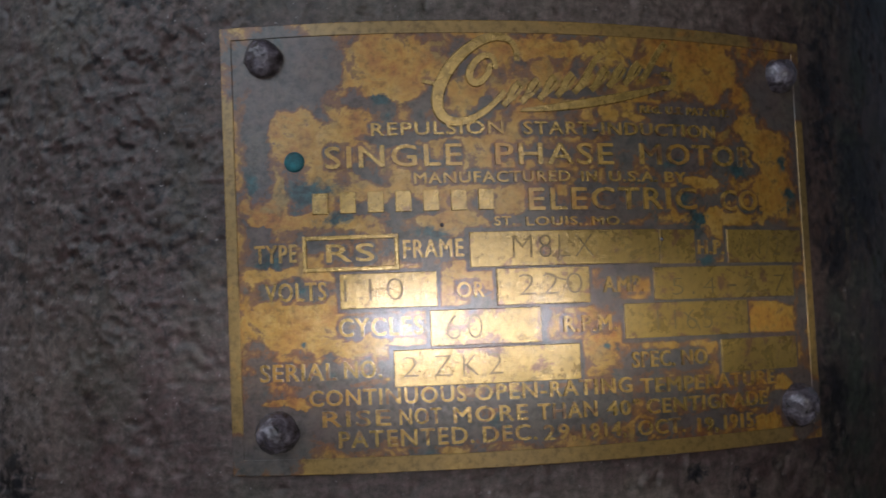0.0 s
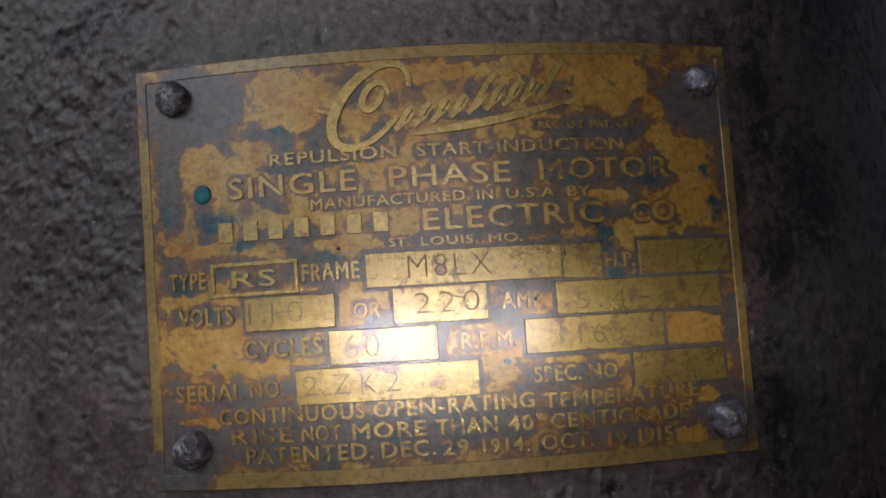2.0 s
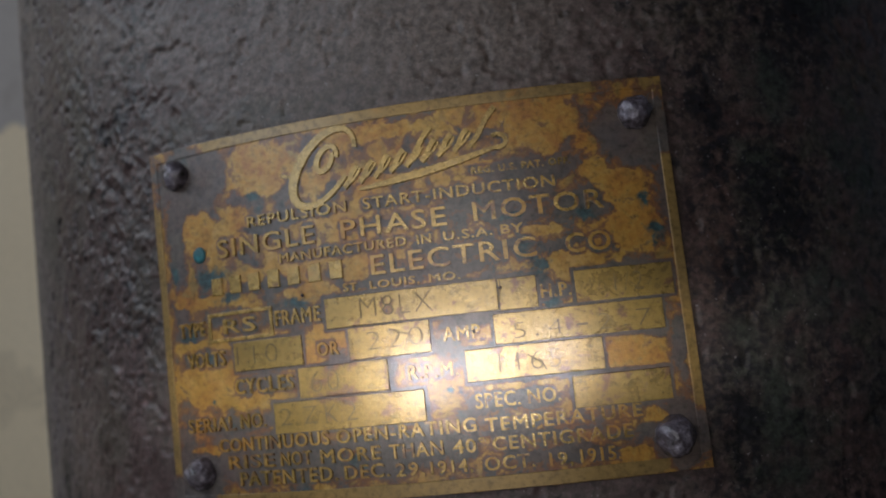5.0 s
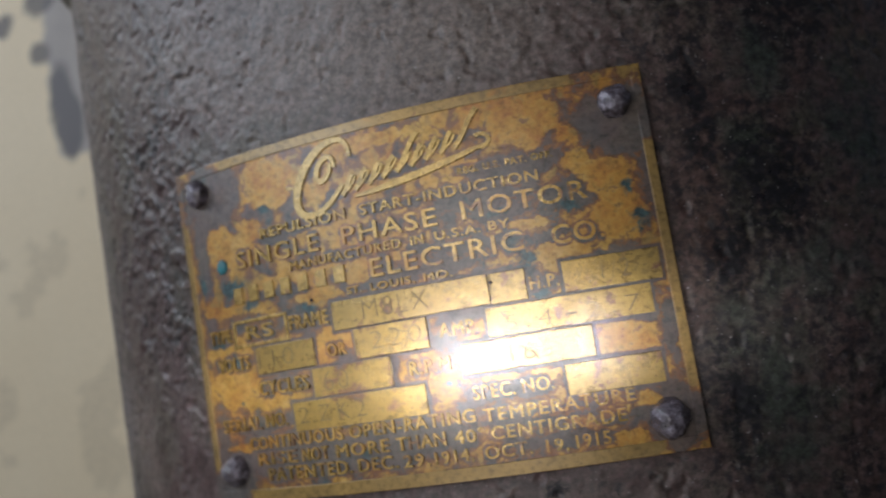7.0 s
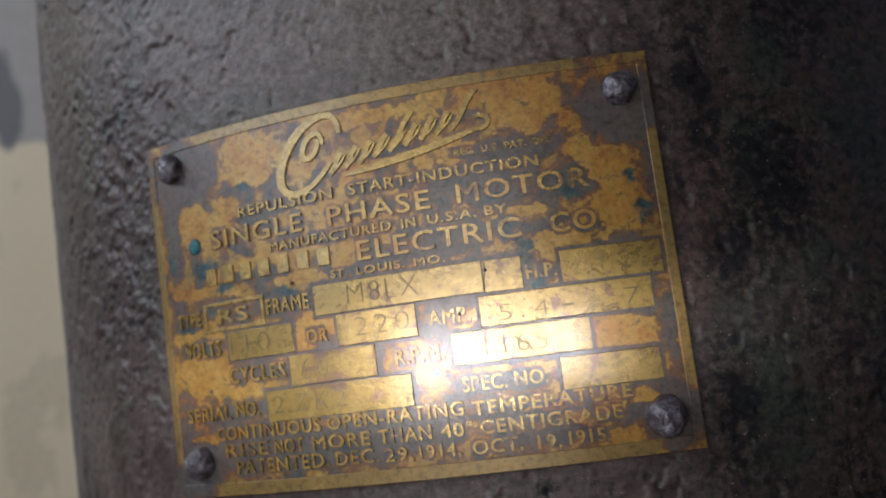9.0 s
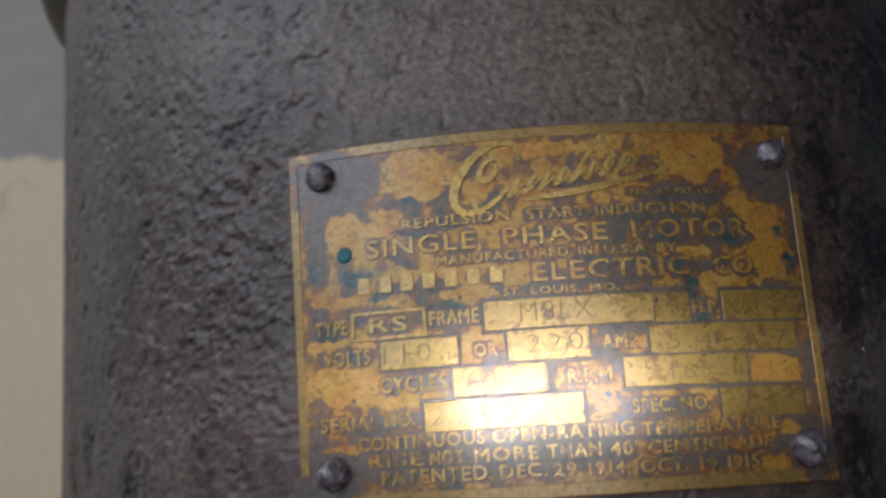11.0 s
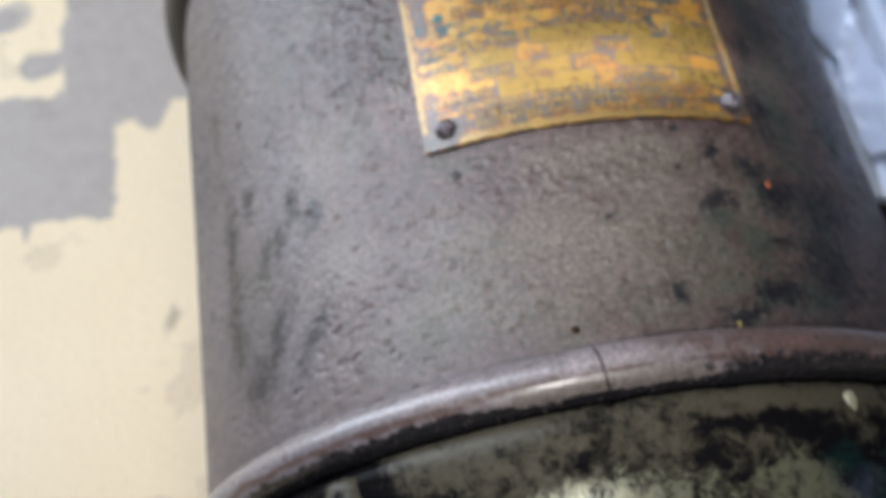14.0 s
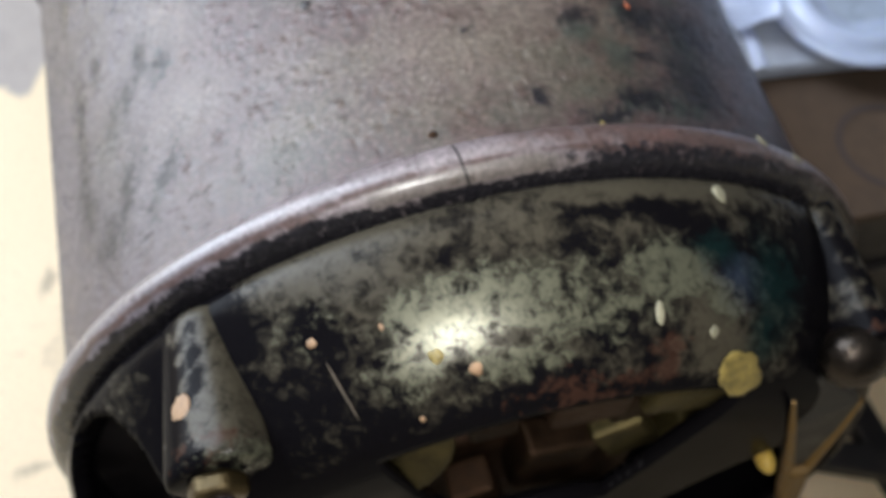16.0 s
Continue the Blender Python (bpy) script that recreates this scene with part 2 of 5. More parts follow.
def floor_material():
    """Cream floor coat, scuffed and speckled; grey patches where the coat has come off (attribute 'grime')."""
    m, nodes, links, bsdf = material("cream_floor")
    co = coords(nodes)
    patch, drip, scuff = channels(nodes, links, "grime")
    fine = noise_node(nodes, links, co, 420, 5, 0.6)
    mid = noise_node(nodes, links, co, 90, 6, 0.62)
    big = noise_node(nodes, links, co, 9, 4)
    cream = mix(nodes, links, big, (0.74, 0.58, 0.37), (0.82, 0.675, 0.47))
    cream = mix(nodes, links, 0.4, cream, ramp(nodes, links, fine, [(0.3, 0.62), (0.5, 1.0)]), "MULTIPLY")
    grey = mix(nodes, links, mid, (0.29, 0.25, 0.222), (0.43, 0.375, 0.335))
    c = mix(nodes, links, calc(nodes, links, "MULTIPLY", edged(nodes, links, patch, mid, 1.3, 2.6), ramp(nodes, links, fine, [(0.62, 1.0), (0.74, 0.35)])), cream, grey)
    c = mix(nodes, links, calc(nodes, links, "MULTIPLY", edged(nodes, links, drip, mid, 0.4, 4.0), 0.85), c, (0.085, 0.075, 0.078))
    c = mix(nodes, links, calc(nodes, links, "MULTIPLY", edged(nodes, links, scuff, fine, 1.2, 2.5), 0.55), c, (0.16, 0.125, 0.085))
    put(links, c, bsdf.inputs["Base Color"])
    bsdf.inputs["Roughness"].default_value = 0.62
    n = bump(nodes, links, patch, 0.4, 0.0006)
    put(links, bump(nodes, links, mid, 0.3, 0.0006, n), bsdf.inputs["Normal"])
    return m


def rivet_material():
    """Dark lumpy steel with pale mauve dust and painted-in highlights on its high places."""
    m, nodes, links, bsdf = material("dusty_steel_rivet")
    co = coords(nodes)
    mid = noise_node(nodes, links, co, 420, 5, 0.65, 0.3)
    fine = noise_node(nodes, links, co, 1300, 3, 0.6)
    c = ramp(nodes, links, mid, [(0.34, (0.024, 0.020, 0.022)), (0.46, (0.075, 0.062, 0.074)), (0.57, (0.130, 0.114, 0.142)), (0.68, (0.28, 0.255, 0.30))])
    c = mix(nodes, links, 0.6, c, ramp(nodes, links, fine, [(0.35, 0.35), (0.52, 1.0)]), "MULTIPLY")
    put(links, c, bsdf.inputs["Base Color"])
    bsdf.inputs["Metallic"].default_value, bsdf.inputs["Roughness"].default_value = 0.25, 0.26
    bsdf.inputs["Coat Weight"].default_value, bsdf.inputs["Coat Roughness"].default_value = 0.5, 0.2
    n = bump(nodes, links, mid, 0.7, 0.0012)
    put(links, bump(nodes, links, fine, 0.4, 0.0003, n), bsdf.inputs["Normal"])
    return m


BRASS = plate_material("tarnished_brass", (0.26, 0.164, 0.048), 0.34, 0.34, 0.42)
PANEL = plate_material("rubbed_brass_panel", (0.31, 0.202, 0.048), 0.52, 0.29, 0.55)
LETTER = plate_material("raised_brass_letters", (0.36, 0.235, 0.062), 0.46, 0.27, 0.55)
STAMP = plain("stamped_dark_groove", (0.115, 0.078, 0.024), 0.48, 0.2, 0.5, 500)
IRON = iron_material("grimy_iron", (0.040, 0.0212, 0.0195), (0.100, 0.070, 0.067), 0.40, 0.0004, 0.4, 0.02, 0.45, shine=0.47)
RIM = iron_material("rubbed_iron_rim", (0.13, 0.105, 0.106), (0.27, 0.236, 0.246), 0.32, 0.0003, 0.25, 0.4, 0.85, ((0.115, 0.046, 0.034), (0.066, 0.036, 0.029)))
ENAMEL = bell_material()
RIVET = rivet_material()
BLACK = plain("black_iron", (0.014, 0.012, 0.013), 0.45, 0.2, 0.4, 90, 0.0004)
CAPSTEEL = plain("dark_oily_steel", (0.040, 0.032, 0.026), 0.30, 0.9, 0.4, 150, 0.0003)
NUT = plain("aged_brass_nut", (0.070, 0.050, 0.022), 0.38, 0.8, 0.4, 200, 0.0003)
OLDBRASS = plain("dull_brass", (0.072, 0.058, 0.024), 0.52, 0.9, 0.6, 150, 0.0004)
COPPER = plain("dull_copper", (0.040, 0.022, 0.013), 0.5, 0.9, 0.4, 150, 0.0004)
SOOTY = plain("sooty_copper", (0.024, 0.014, 0.008), 0.55, 0.95, 0.7, 150, 0.0004)
RUSTY = plain("brown_rust", (0.032, 0.017, 0.009), 0.6, 0.9, 0.6, 200, 0.0004)
CREAMDROP = plain("cream_paint", (0.25, 0.235, 0.16), 0.5, 0.0, 0.4, 300, 0.0002)
GOLDDROP = plain("ochre_paint", (0.21, 0.16, 0.045), 0.4, 0.0, 0.75, 420, 0.0002)
OCHRE = plain("dull_ochre_paint", (0.135, 0.074, 0.012), 0.6, 0.0, 0.4, 200, 0.0003)
ARMGREY = plain("dull_grey_iron", (0.018, 0.017, 0.016), 0.5, 0.2, 0.4, 120, 0.0004)
YELLOW = plain("yellow_paint", (0.42, 0.28, 0.05), 0.45, 0.0, 0.3, 300, 0.0002)
PEACH = plain("peach_paint", (0.27, 0.165, 0.09), 0.5, 0.0, 0.4, 400, 0.0002)
VERDIGRIS = plain("bright_verdigris", (0.008, 0.10, 0.12), 0.5, 0.0, 0.8, 500, 0.0003)
ORANGE = plain("orange_paint", (0.28, 0.075, 0.03), 0.5, 0.0, 0.4, 400, 0.0002)
SCRATCH = plain("pale_scratch", (0.10, 0.08, 0.06), 0.5, 0.3)
FLOOR = floor_material()
WALL = plain("pale_plaster", (0.27, 0.27, 0.27), 0.9, 0.0, 0.12, 6, 0.002)
CEILING = plain("white_ceiling_paint", (0.55, 0.55, 0.555), 0.9, 0.0, 0.08, 6, 0.002)
BROWN = plain("brown_cardboard", (0.068, 0.044, 0.028), 0.85, 0.0, 0.25, 25, 0.0005)
INK = plain("dark_print", (0.05, 0.035, 0.03), 0.8)
TUB = plain("bluish_white_plastic", (0.47, 0.54, 0.70), 0.28, 0.0, 0.06, 20, 0.0)
TUB.node_tree.nodes["Principled BSDF"].inputs["Subsurface Weight"].default_value = 0.6
TUB.node_tree.nodes["Principled BSDF"].inputs["Subsurface Radius"].default_value = (0.05, 0.05, 0.06)
TUBLID = plain("clear_white_plastic", (0.52, 0.60, 0.80), 0.3, 0.0, 0.05, 20, 0.0)
WRAP = plain("clear_wrapped_board", (0.36, 0.40, 0.48), 0.22, 0.0, 0.15, 25, 0.0004)
TUBFLOOR = plain("grey_blue_plastic", (0.36, 0.42, 0.52), 0.35, 0.0, 0.1, 20, 0.0)
RED = plain("red_print", (0.55, 0.05, 0.04), 0.5)
BLUE = plain("blue_print", (0.05, 0.16, 0.36), 0.5)


# ---- mesh helpers ----
def fbm(x, y, scale, seed=0, octaves=4):
    """Smooth value noise, about 0 to 1, for arrays."""
    x, y = np.asarray(x, float) * scale, np.asarray(y, float) * scale
    out, amp, total = 0.0, 1.0, 0.0
    for k in range(octaves):
        rng = np.random.RandomState(seed * 17 + k)
        grid = rng.rand(256, 256)
        xi, yi = np.floor(x).astype(int), np.floor(y).astype(int)
        fx, fy = x - xi, y - yi
        fx, fy = fx * fx * (3 - 2 * fx), fy * fy * (3 - 2 * fy)
        a, b = grid[xi % 256, yi % 256], grid[(xi + 1) % 256, yi % 256]
        c, d = grid[xi % 256, (yi + 1) % 256], grid[(xi + 1) % 256, (yi + 1) % 256]
        out = out + amp * ((a * (1 - fx) + b * fx) * (1 - fy) + (c * (1 - fx) + d * fx) * fy)
        total += amp
        amp, x, y = amp * 0.55, x * 2.03, y * 2.03
    return out / total


def blob(u, v, cu, cv, ru, rv, turn=0.0):
    """1 in the middle of an oval, 0.5 at its edge, 0 well outside."""
    c, s = math.cos(radians(turn)), math.sin(radians(turn))
    du, dv = u - cu, v - cv
    q = np.sqrt(((du * c + dv * s) / ru) ** 2 + ((dv * c - du * s) / rv) ** 2)
    return np.clip(1.0 - 0.5 * q, 0.0, 1.0)


def link_part(name, me, mat, parent, label="", smooth=True):
    me.materials.append(mat)
    if smooth:
        me.polygons.foreach_set("use_smooth", [True] * len(me.polygons))
    ob = new(name, me)
    ob.parent = parent
    return tagged(ob, label)


def part(name, bm, mat, parent, label="", smooth=False):
    me = bpy.data.meshes.new(name)
    bmesh.ops.recalc_face_normals(bm, faces=bm.faces)
    bm.to_mesh(me)
    bm.free()
    return link_part(name, me, mat, parent, label, smooth)


def paint(me, name, rgb):
    """A three-channel attribute on the points of a mesh."""
    att = me.attributes.new(name, "FLOAT_COLOR", "POINT")
    data = np.ones((len(me.vertices), 4))
    for i in range(3):
        data[:, i] = rgb[i]
    att.data.foreach_set("color", data.ravel())


def places(me):
    co = np.empty(len(me.vertices) * 3)
    me.vertices.foreach_get("co", co)
    return co.reshape(-1, 3)


def sheet(rows, cols, at, wrap=False):
    """A grid mesh: at(i, j) arrays give the places; wrap closes it across the columns."""
    i, j = np.meshgrid(np.arange(rows), np.arange(cols), indexing="ij")
    co = np.stack(at(i.ravel(), j.ravel()), 1)
    k = cols if wrap else cols - 1
    a = (np.arange(rows - 1)[:, None] * cols + np.arange(k)[None]).ravel()
    b = (np.arange(rows - 1)[:, None] * cols + ((np.arange(k) + 1) % cols)[None]).ravel()
    faces = np.stack([a, b, b + cols, a + cols], 1)
    me = bpy.data.meshes.new("sheet")
    me.from_pydata(co.tolist(), [], faces.tolist())
    me.update()
    return me


def revolve(profile, steps, name="turned"):
    """A profile of (y, radius) turned about the motor's axis."""
    y, r = np.array([p[0] for p in profile]), np.array([p[1] for p in profile])
    th = np.arange(steps) * 2 * math.pi / steps
    me = sheet(len(profile), steps, lambda i, j: (r[i] * np.sin(th[j]), y[i], AXIS + r[i] * np.cos(th[j])), wrap=True)
    me.name = name
    return me


def smooth_profile(points, n):
    """n points along a rounded line through the given ones."""
    p = np.array(points, float)
    d = np.r_[0, np.cumsum(np.hypot(*np.diff(p, axis=0).T))]
    t = np.linspace(0, d[-1], n)
    q = np.stack([np.interp(t, d, p[:, 0]), np.interp(t, d, p[:, 1])], 1)
    for _ in range(3):
        q[1:-1] = 0.25 * q[:-2] + 0.5 * q[1:-1] + 0.25 * q[2:]
    return q.tolist()


def box(bm, cx, cy, cz, sx, sy, sz, bevel=0.0, m=None):
    made = bmesh.ops.create_cube(bm, size=1.0, matrix=Matrix.LocRotScale((cx, cy, cz), None, (sx, sy, sz)))["verts"]
    if bevel:
        edges = list({e for v in made for e in v.link_edges})
        made = bmesh.ops.bevel(bm, geom=edges, offset=bevel, segments=2, affect="EDGES", profile=0.5)["verts"]
    if m is not None:
        bmesh.ops.transform(bm, matrix=m, verts=bm.verts if not bevel else bm.verts)
    return bm


def around(theta, r, y):
    """A pose on the motor's round: z points outwards, y along the axis."""
    a = radians(theta)
    return Matrix.Translation((r * math.sin(a), y, AXIS + r * math.cos(a))) @ Matrix.Rotation(a, 4, "Y")


# ---- setting ----
def room():
    n = 221
    def at(i, j):
        return (-0.55 + 1.1 * j / (n - 1), -0.45 + 1.1 * i / (n - 1), 0.0 * i)
    me = sheet(n, n, at)
    co = places(me)
    x, y = co[:, 0], co[:, 1]
    wx, wy = x + 0.012 * (fbm(x, y, 60, 3) - 0.5), y + 0.012 * (fbm(x, y, 60, 4) - 0.5)
    patch = np.zeros(len(x))
    def slab(x0, x1, y0, y1, soft=0.004):
        d = np.minimum(np.minimum(wx - x0, x1 - wx), np.minimum(wy - y0, y1 - wy))
        return np.clip(0.5 + d / soft * 0.5, 0, 1)
    for s in ((-0.33, -0.209, 0.141, 0.238), (-0.209, -0.178, 0.211, 0.262), (-0.24, -0.150, 0.222, 0.33)):
        patch = np.maximum(patch, slab(*s))
    for b in ((-0.255, 0.262, 0.016, 0.010, 35), (-0.232, 0.275, 0.020, 0.006, 40), (-0.205, 0.315, 0.03, 0.01, 35),
              (-0.262, 0.138, 0.004, 0.010, 0), (-0.186, 0.218, 0.012, 0.014, 0), (-0.29, 0.30, 0.03, 0.012, 30)):
        patch = np.maximum(patch, np.clip(blob(wx, wy, *b) * 2 - 0.5, 0, 1))
    drip = np.zeros(len(x))
    for b in ((-0.322, 0.168, 0.010, 0.030, 0), (-0.336, 0.207, 0.009, 0.010, 0), (-0.322, 0.243, 0.022, 0.010, 20), (-0.36, 0.232, 0.010, 0.008, 0)):
        drip = np.maximum(drip, np.clip(blob(wx, wy, *b) * 2 - 0.5, 0, 1))
    scuff = np.maximum(np.clip(blob(wx, wy, -0.1775, 0.0665, 0.0032, 0.010, -14) * 1.6 - 0.3, 0, 1), np.clip(blob(wx, wy, -0.186, -0.041, 0.012, 0.004) * 1.3 - 0.35, 0, 1))
    scuff = np.maximum(scuff, 0.42 * (fbm(x, y, 25, 9) > 0.62))
    paint(me, "grime", (patch, drip, scuff))
    ob = link_part("floor", me, FLOOR, None, "cream-coated floor with worn grey patches and dark drips")
    tagged(ob, category="floor", kind="structure")
    # the floor goes on around, in four sheets
    bm = bmesh.new()
    for x0, x1, y0, y1 in ((-1.2, 2.4, 0.65, 3.0), (-1.2, 2.4, -2.4, -0.45), (-1.2, -0.55, -0.45, 0.65), (0.55, 2.4, -0.45, 0.65)):
        bm.faces.new([bm.verts.new(p) for p in ((x0, y0, 0), (x1, y0, 0), (x1, y1, 0), (x0, y1, 0))])
    me = bpy.data.meshes.new("floor")
    bm.to_mesh(me)
    bm.free()
    tagged(link_part("floor_outer", me, FLOOR, None, "plain cream floor round the motor", False), category="floor", kind="structure")
    walls = (("wall_north", 0.6, 3.05, 1.2, 3.6, 0.1, 2.4), ("wall_south", 0.6, -2.45, 1.2, 3.6, 0.1, 2.4), ("wall_east", 2.45, 0.3, 1.2, 0.1, 5.6, 2.4))
    for name, *b in walls:
        bm = bmesh.new()
        tagged(part(name, box(bm, *b), WALL, None, "plain pale plaster wall"), category="wall", kind="structure")
    bm = bmesh.new()
    box(bm, -1.25, -1.05, 1.2, 0.1, 2.9, 2.4)
    box(bm, -1.25, 2.20, 1.2, 0.1, 1.8, 2.4)
    box(bm, -1.25, 0.85, 2.25, 0.1, 0.9, 0.30)
    tagged(part("wall_west", bm, WALL, None, "plain pale plaster wall with an open doorway"), category="wall", kind="structure")
    bm = bmesh.new()
    tagged(part("ceiling", box(bm, 0, 0.3, 2.45, 5.0, 5.7, 0.1), CEILING, None, "plain white ceiling"), category="ceiling", kind="structure")


room()

# ---- the motor ----
R = 0.135
motor = tagged(new("electric_motor"), "grimy old iron electric motor with brass nameplate, lying on floor", "motor")


def motor_body():
    """The shell: a cast surface with lumps, pits and shallow waves, finest on its upper side."""
    th = np.radians(np.r_[np.linspace(-96, 82, 1080), np.linspace(83, 263, 120)])
    y = np.linspace(-0.110, 0.112, 570)
    rows, cols = len(y), len(th)
    rng = random.Random(12)
    def at(i, j):
        a, yy = th[j], y[i]
        u = a * R + 1.0
        w = yy + 1.0
        lumps = fbm(u, w, 330, 1, 4) - 0.5
        waves = fbm(u, w, 70, 2, 3) - 0.5
        pits = np.clip((fbm(u, w, 380, 3, 2) - 0.68) / 0.10, 0, 1)
        knobs = np.clip((fbm(u, w, 260, 4, 3) - 0.58) / 0.10, 0, 1) ** 0.8
        grains = np.clip((fbm(u, w, 560, 9, 3) - 0.54) / 0.12, 0, 1) ** 0.8
        mm, vv = a * R * 1000, yy * 1000
        flank = np.clip((-36 - mm) / 20, 0, 1) * np.clip((102 + mm) / 26, 0, 1) * np.clip((vv + 45) / 30, 0, 1)
        upper = np.clip((vv - 30) / 10, 0, 1)
        # round drops of old casting, in loose flocks
        beads = np.zeros(np.shape(a))
        for cu, cv, ru, rv, count in ((-79, -74, 15, 8, 16), (-58, -72, 18, 7, 22), (-33, -46, 14, 5, 16), (-8, -56, 22, 7, 26), (16, -45, 22, 6, 24), (-60, -54, 16, 6, 10), (20, -82, 22, 10, 26), (-40, -88, 40, 9, 14), (-70, -40, 16, 14, 18)):
            for _ in range(count):
                pu, pv, size = cu + rng.gauss(0, 0.6) * ru, cv + rng.gauss(0, 0.6) * rv, rng.uniform(0.45, 1.15)
                d = ((mm - pu) / (1.3 * size)) ** 2 + ((vv - pv) / size) ** 2
                beads = beads + size * np.exp(-np.minimum(d, 30) ** 1.3)
        rough = (0.35 + 1.3 * fbm(u, w, 28, 5, 2)) * np.clip(0.55 + (vv + 66) / 60, 0.55, 1)
        sparse = 0.22 + 0.78 * np.maximum(flank, 0.6 * upper)
        r = R - 0.0001 + 0.00032 * lumps * rough + 0.00020 * waves + sparse * rough * (0.00021 * knobs + 0.00016 * grains) + 0.00030 * np.minimum(beads, 1.3) - 0.00034 * pits * np.minimum(rough, 1)
        return r * np.sin(a), yy, AXIS + r * np.cos(a)
    me = sheet(rows, cols, at, wrap=True)
    co = places(me)
    u, v = np.arctan2(co[:, 0], co[:, 2] - AXIS) * R * 1000, co[:, 1] * 1000
    wu, wv = u + 9 * (fbm(u, v, 0.12, 5) - 0.5), v + 9 * (fbm(u, v, 0.12, 6) - 0.5)
    near = np.clip((-36 - v) / 20, 0, 1)
    n7 = fbm(u, v, 0.05, 7)
    # black grime; the gradual darkening out to both flanks is painted-in shade
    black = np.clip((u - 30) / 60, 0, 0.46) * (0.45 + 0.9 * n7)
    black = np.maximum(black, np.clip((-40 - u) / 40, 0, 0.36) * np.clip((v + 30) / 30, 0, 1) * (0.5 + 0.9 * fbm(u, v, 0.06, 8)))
    for b in ((31, -63, 6, 4), (54, -61, 8, 7), (10, -93, 4, 3), (29, -100, 8, 3), (43, -94, 9, 6), (34, -47, 3, 7, 20), (75, -62, 16, 12), (66, -84, 14, 14), (58, -30, 6, 14), (72, 8, 10, 18), (60, 26, 5, 16),
              (62, -4, 5, 10), (82, 48, 14, 18), (23, -39, 2, 1.6), (46, -52, 4, 3), (48, -76, 6, 3), (20, -52, 2, 1.6), (-2, -66, 1.6, 1.4)):
        black = np.maximum(black, blob(wu, wv, *b) * (0.80 + 0.12 * near))
    # dark streaks down the flank
    for b in ((-101, -31, 5, 10, -15), (-92, -38, 4, 7, -20), (-108, -40, 4, 7), (-123, -18, 4, 7), (-117, -42, 4, 8), (-143, 26, 4, 13), (-125, 13, 2, 3), (-97, -78, 4, 14, -35), (-112, -70, 5, 16, -30), (-125, -82, 9, 10), (-136, -30, 5, 26), (-137, -60, 7, 18), (-64, 44, 8, 3), (-92, 30, 5, 3)):
        black = np.maximum(black, blob(wu, wv, *b) * 0.80)
    rust = np.zeros(len(u))
    for b in ((-100, 32, 9, 16), (-75, -17, 7, 14), (33, -73, 8, 5), (21, -78, 12, 6), (37, -84, 10, 7), (-3, -98, 26, 7), (64, -8, 16, 40), (28, -90, 24, 8), (-80, 46, 7, 20), (-60, -92, 18, 8), (60, 46, 10, 8), (55, -50, 5, 5), (86, 4, 7, 6), (90, -14, 5, 5), (78, 22, 5, 5), (100, 30, 8, 8), (-57, 8, 4, 28), (-28, 38, 28, 3), (57, -2, 4, 26), (-46, -40, 12, 4), (-118, -52, 10, 14)):
        rust = np.maximum(rust, blob(wu, wv, *b) * 0.80)
    # pale scuffs; the wide ovals along the crown also paint in lamplight
    pale = 0.16 + 0.5 * (fbm(u, v, 0.045, 12) - 0.5)
    for b in ((-103, 73, 6, 13, 10), (-120, 20, 9, 44), (-74, 66, 10, 8), (-50, -63, 16, 9), (-55, -86, 18, 9), (-8, -74, 30, 16), (8, -46, 30, 7), (4, 50, 44, 14), (-50, 60, 18, 9), (40, 42, 12, 6), (-92, -20, 14, 22), (-84, -60, 14, 10), (14, -60, 18, 10)):
        pale = np.maximum(pale, blob(wu, wv, *b) * 0.72)
    pale = np.maximum(pale, blob(wu, wv, 16, 52, 46, 18) * 1.15)
    # pale thins out to the right, keeping that side painted dim
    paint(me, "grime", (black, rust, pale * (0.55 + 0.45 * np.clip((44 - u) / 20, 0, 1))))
    olive, teal = np.zeros(len(u)), np.zeros(len(u))
    for b in ((-35, -68, 13, 9), (-46, -80, 16, 8), (6, -76, 32, 20), (26, -88, 20, 12), (-20, -92, 26, 8), (10, -50, 26, 8), (40, -66, 14, 20)):
        olive = np.maximum(olive, blob(wu, wv, *b) * 0.9)
    for b in ((40, -97, 9, 6), (39, -79, 7, 9), (56, -95, 9, 9), (66, -70, 10, 14), (50, -58, 7, 8), (30, -70, 5, 6), (66, -30, 8, 22), (68, 14, 6, 9), (80, -8, 9, 7), (76, 34, 6, 10), (92, 16, 9, 14), (62, -14, 4, 6), (96, -30, 10, 12), (88, 52, 10, 12)):
        teal = np.maximum(teal, blob(wu, wv, *b) * 0.8)
    # the left flank's bluish sheen, painted as a tint
    cool_sheen = np.clip((-82 - wu) / 32, 0, 0.9) * (0.5 + 0.9 * fbm(u, v, 0.05, 14))
    paint(me, "tint", (olive, cool_sheen, teal))
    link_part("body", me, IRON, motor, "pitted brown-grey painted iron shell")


motor_body()

# near rim bead
BEAD = smooth_profile([(-0.1044, 0.1342), (-0.1056, 0.1382), (-0.1080, 0.1409), (-0.1111, 0.1421), (-0.1144, 0.1415), (-0.1170, 0.1400), (-0.1186, 0.1372), (-0.1192, 0.1300)], 30)


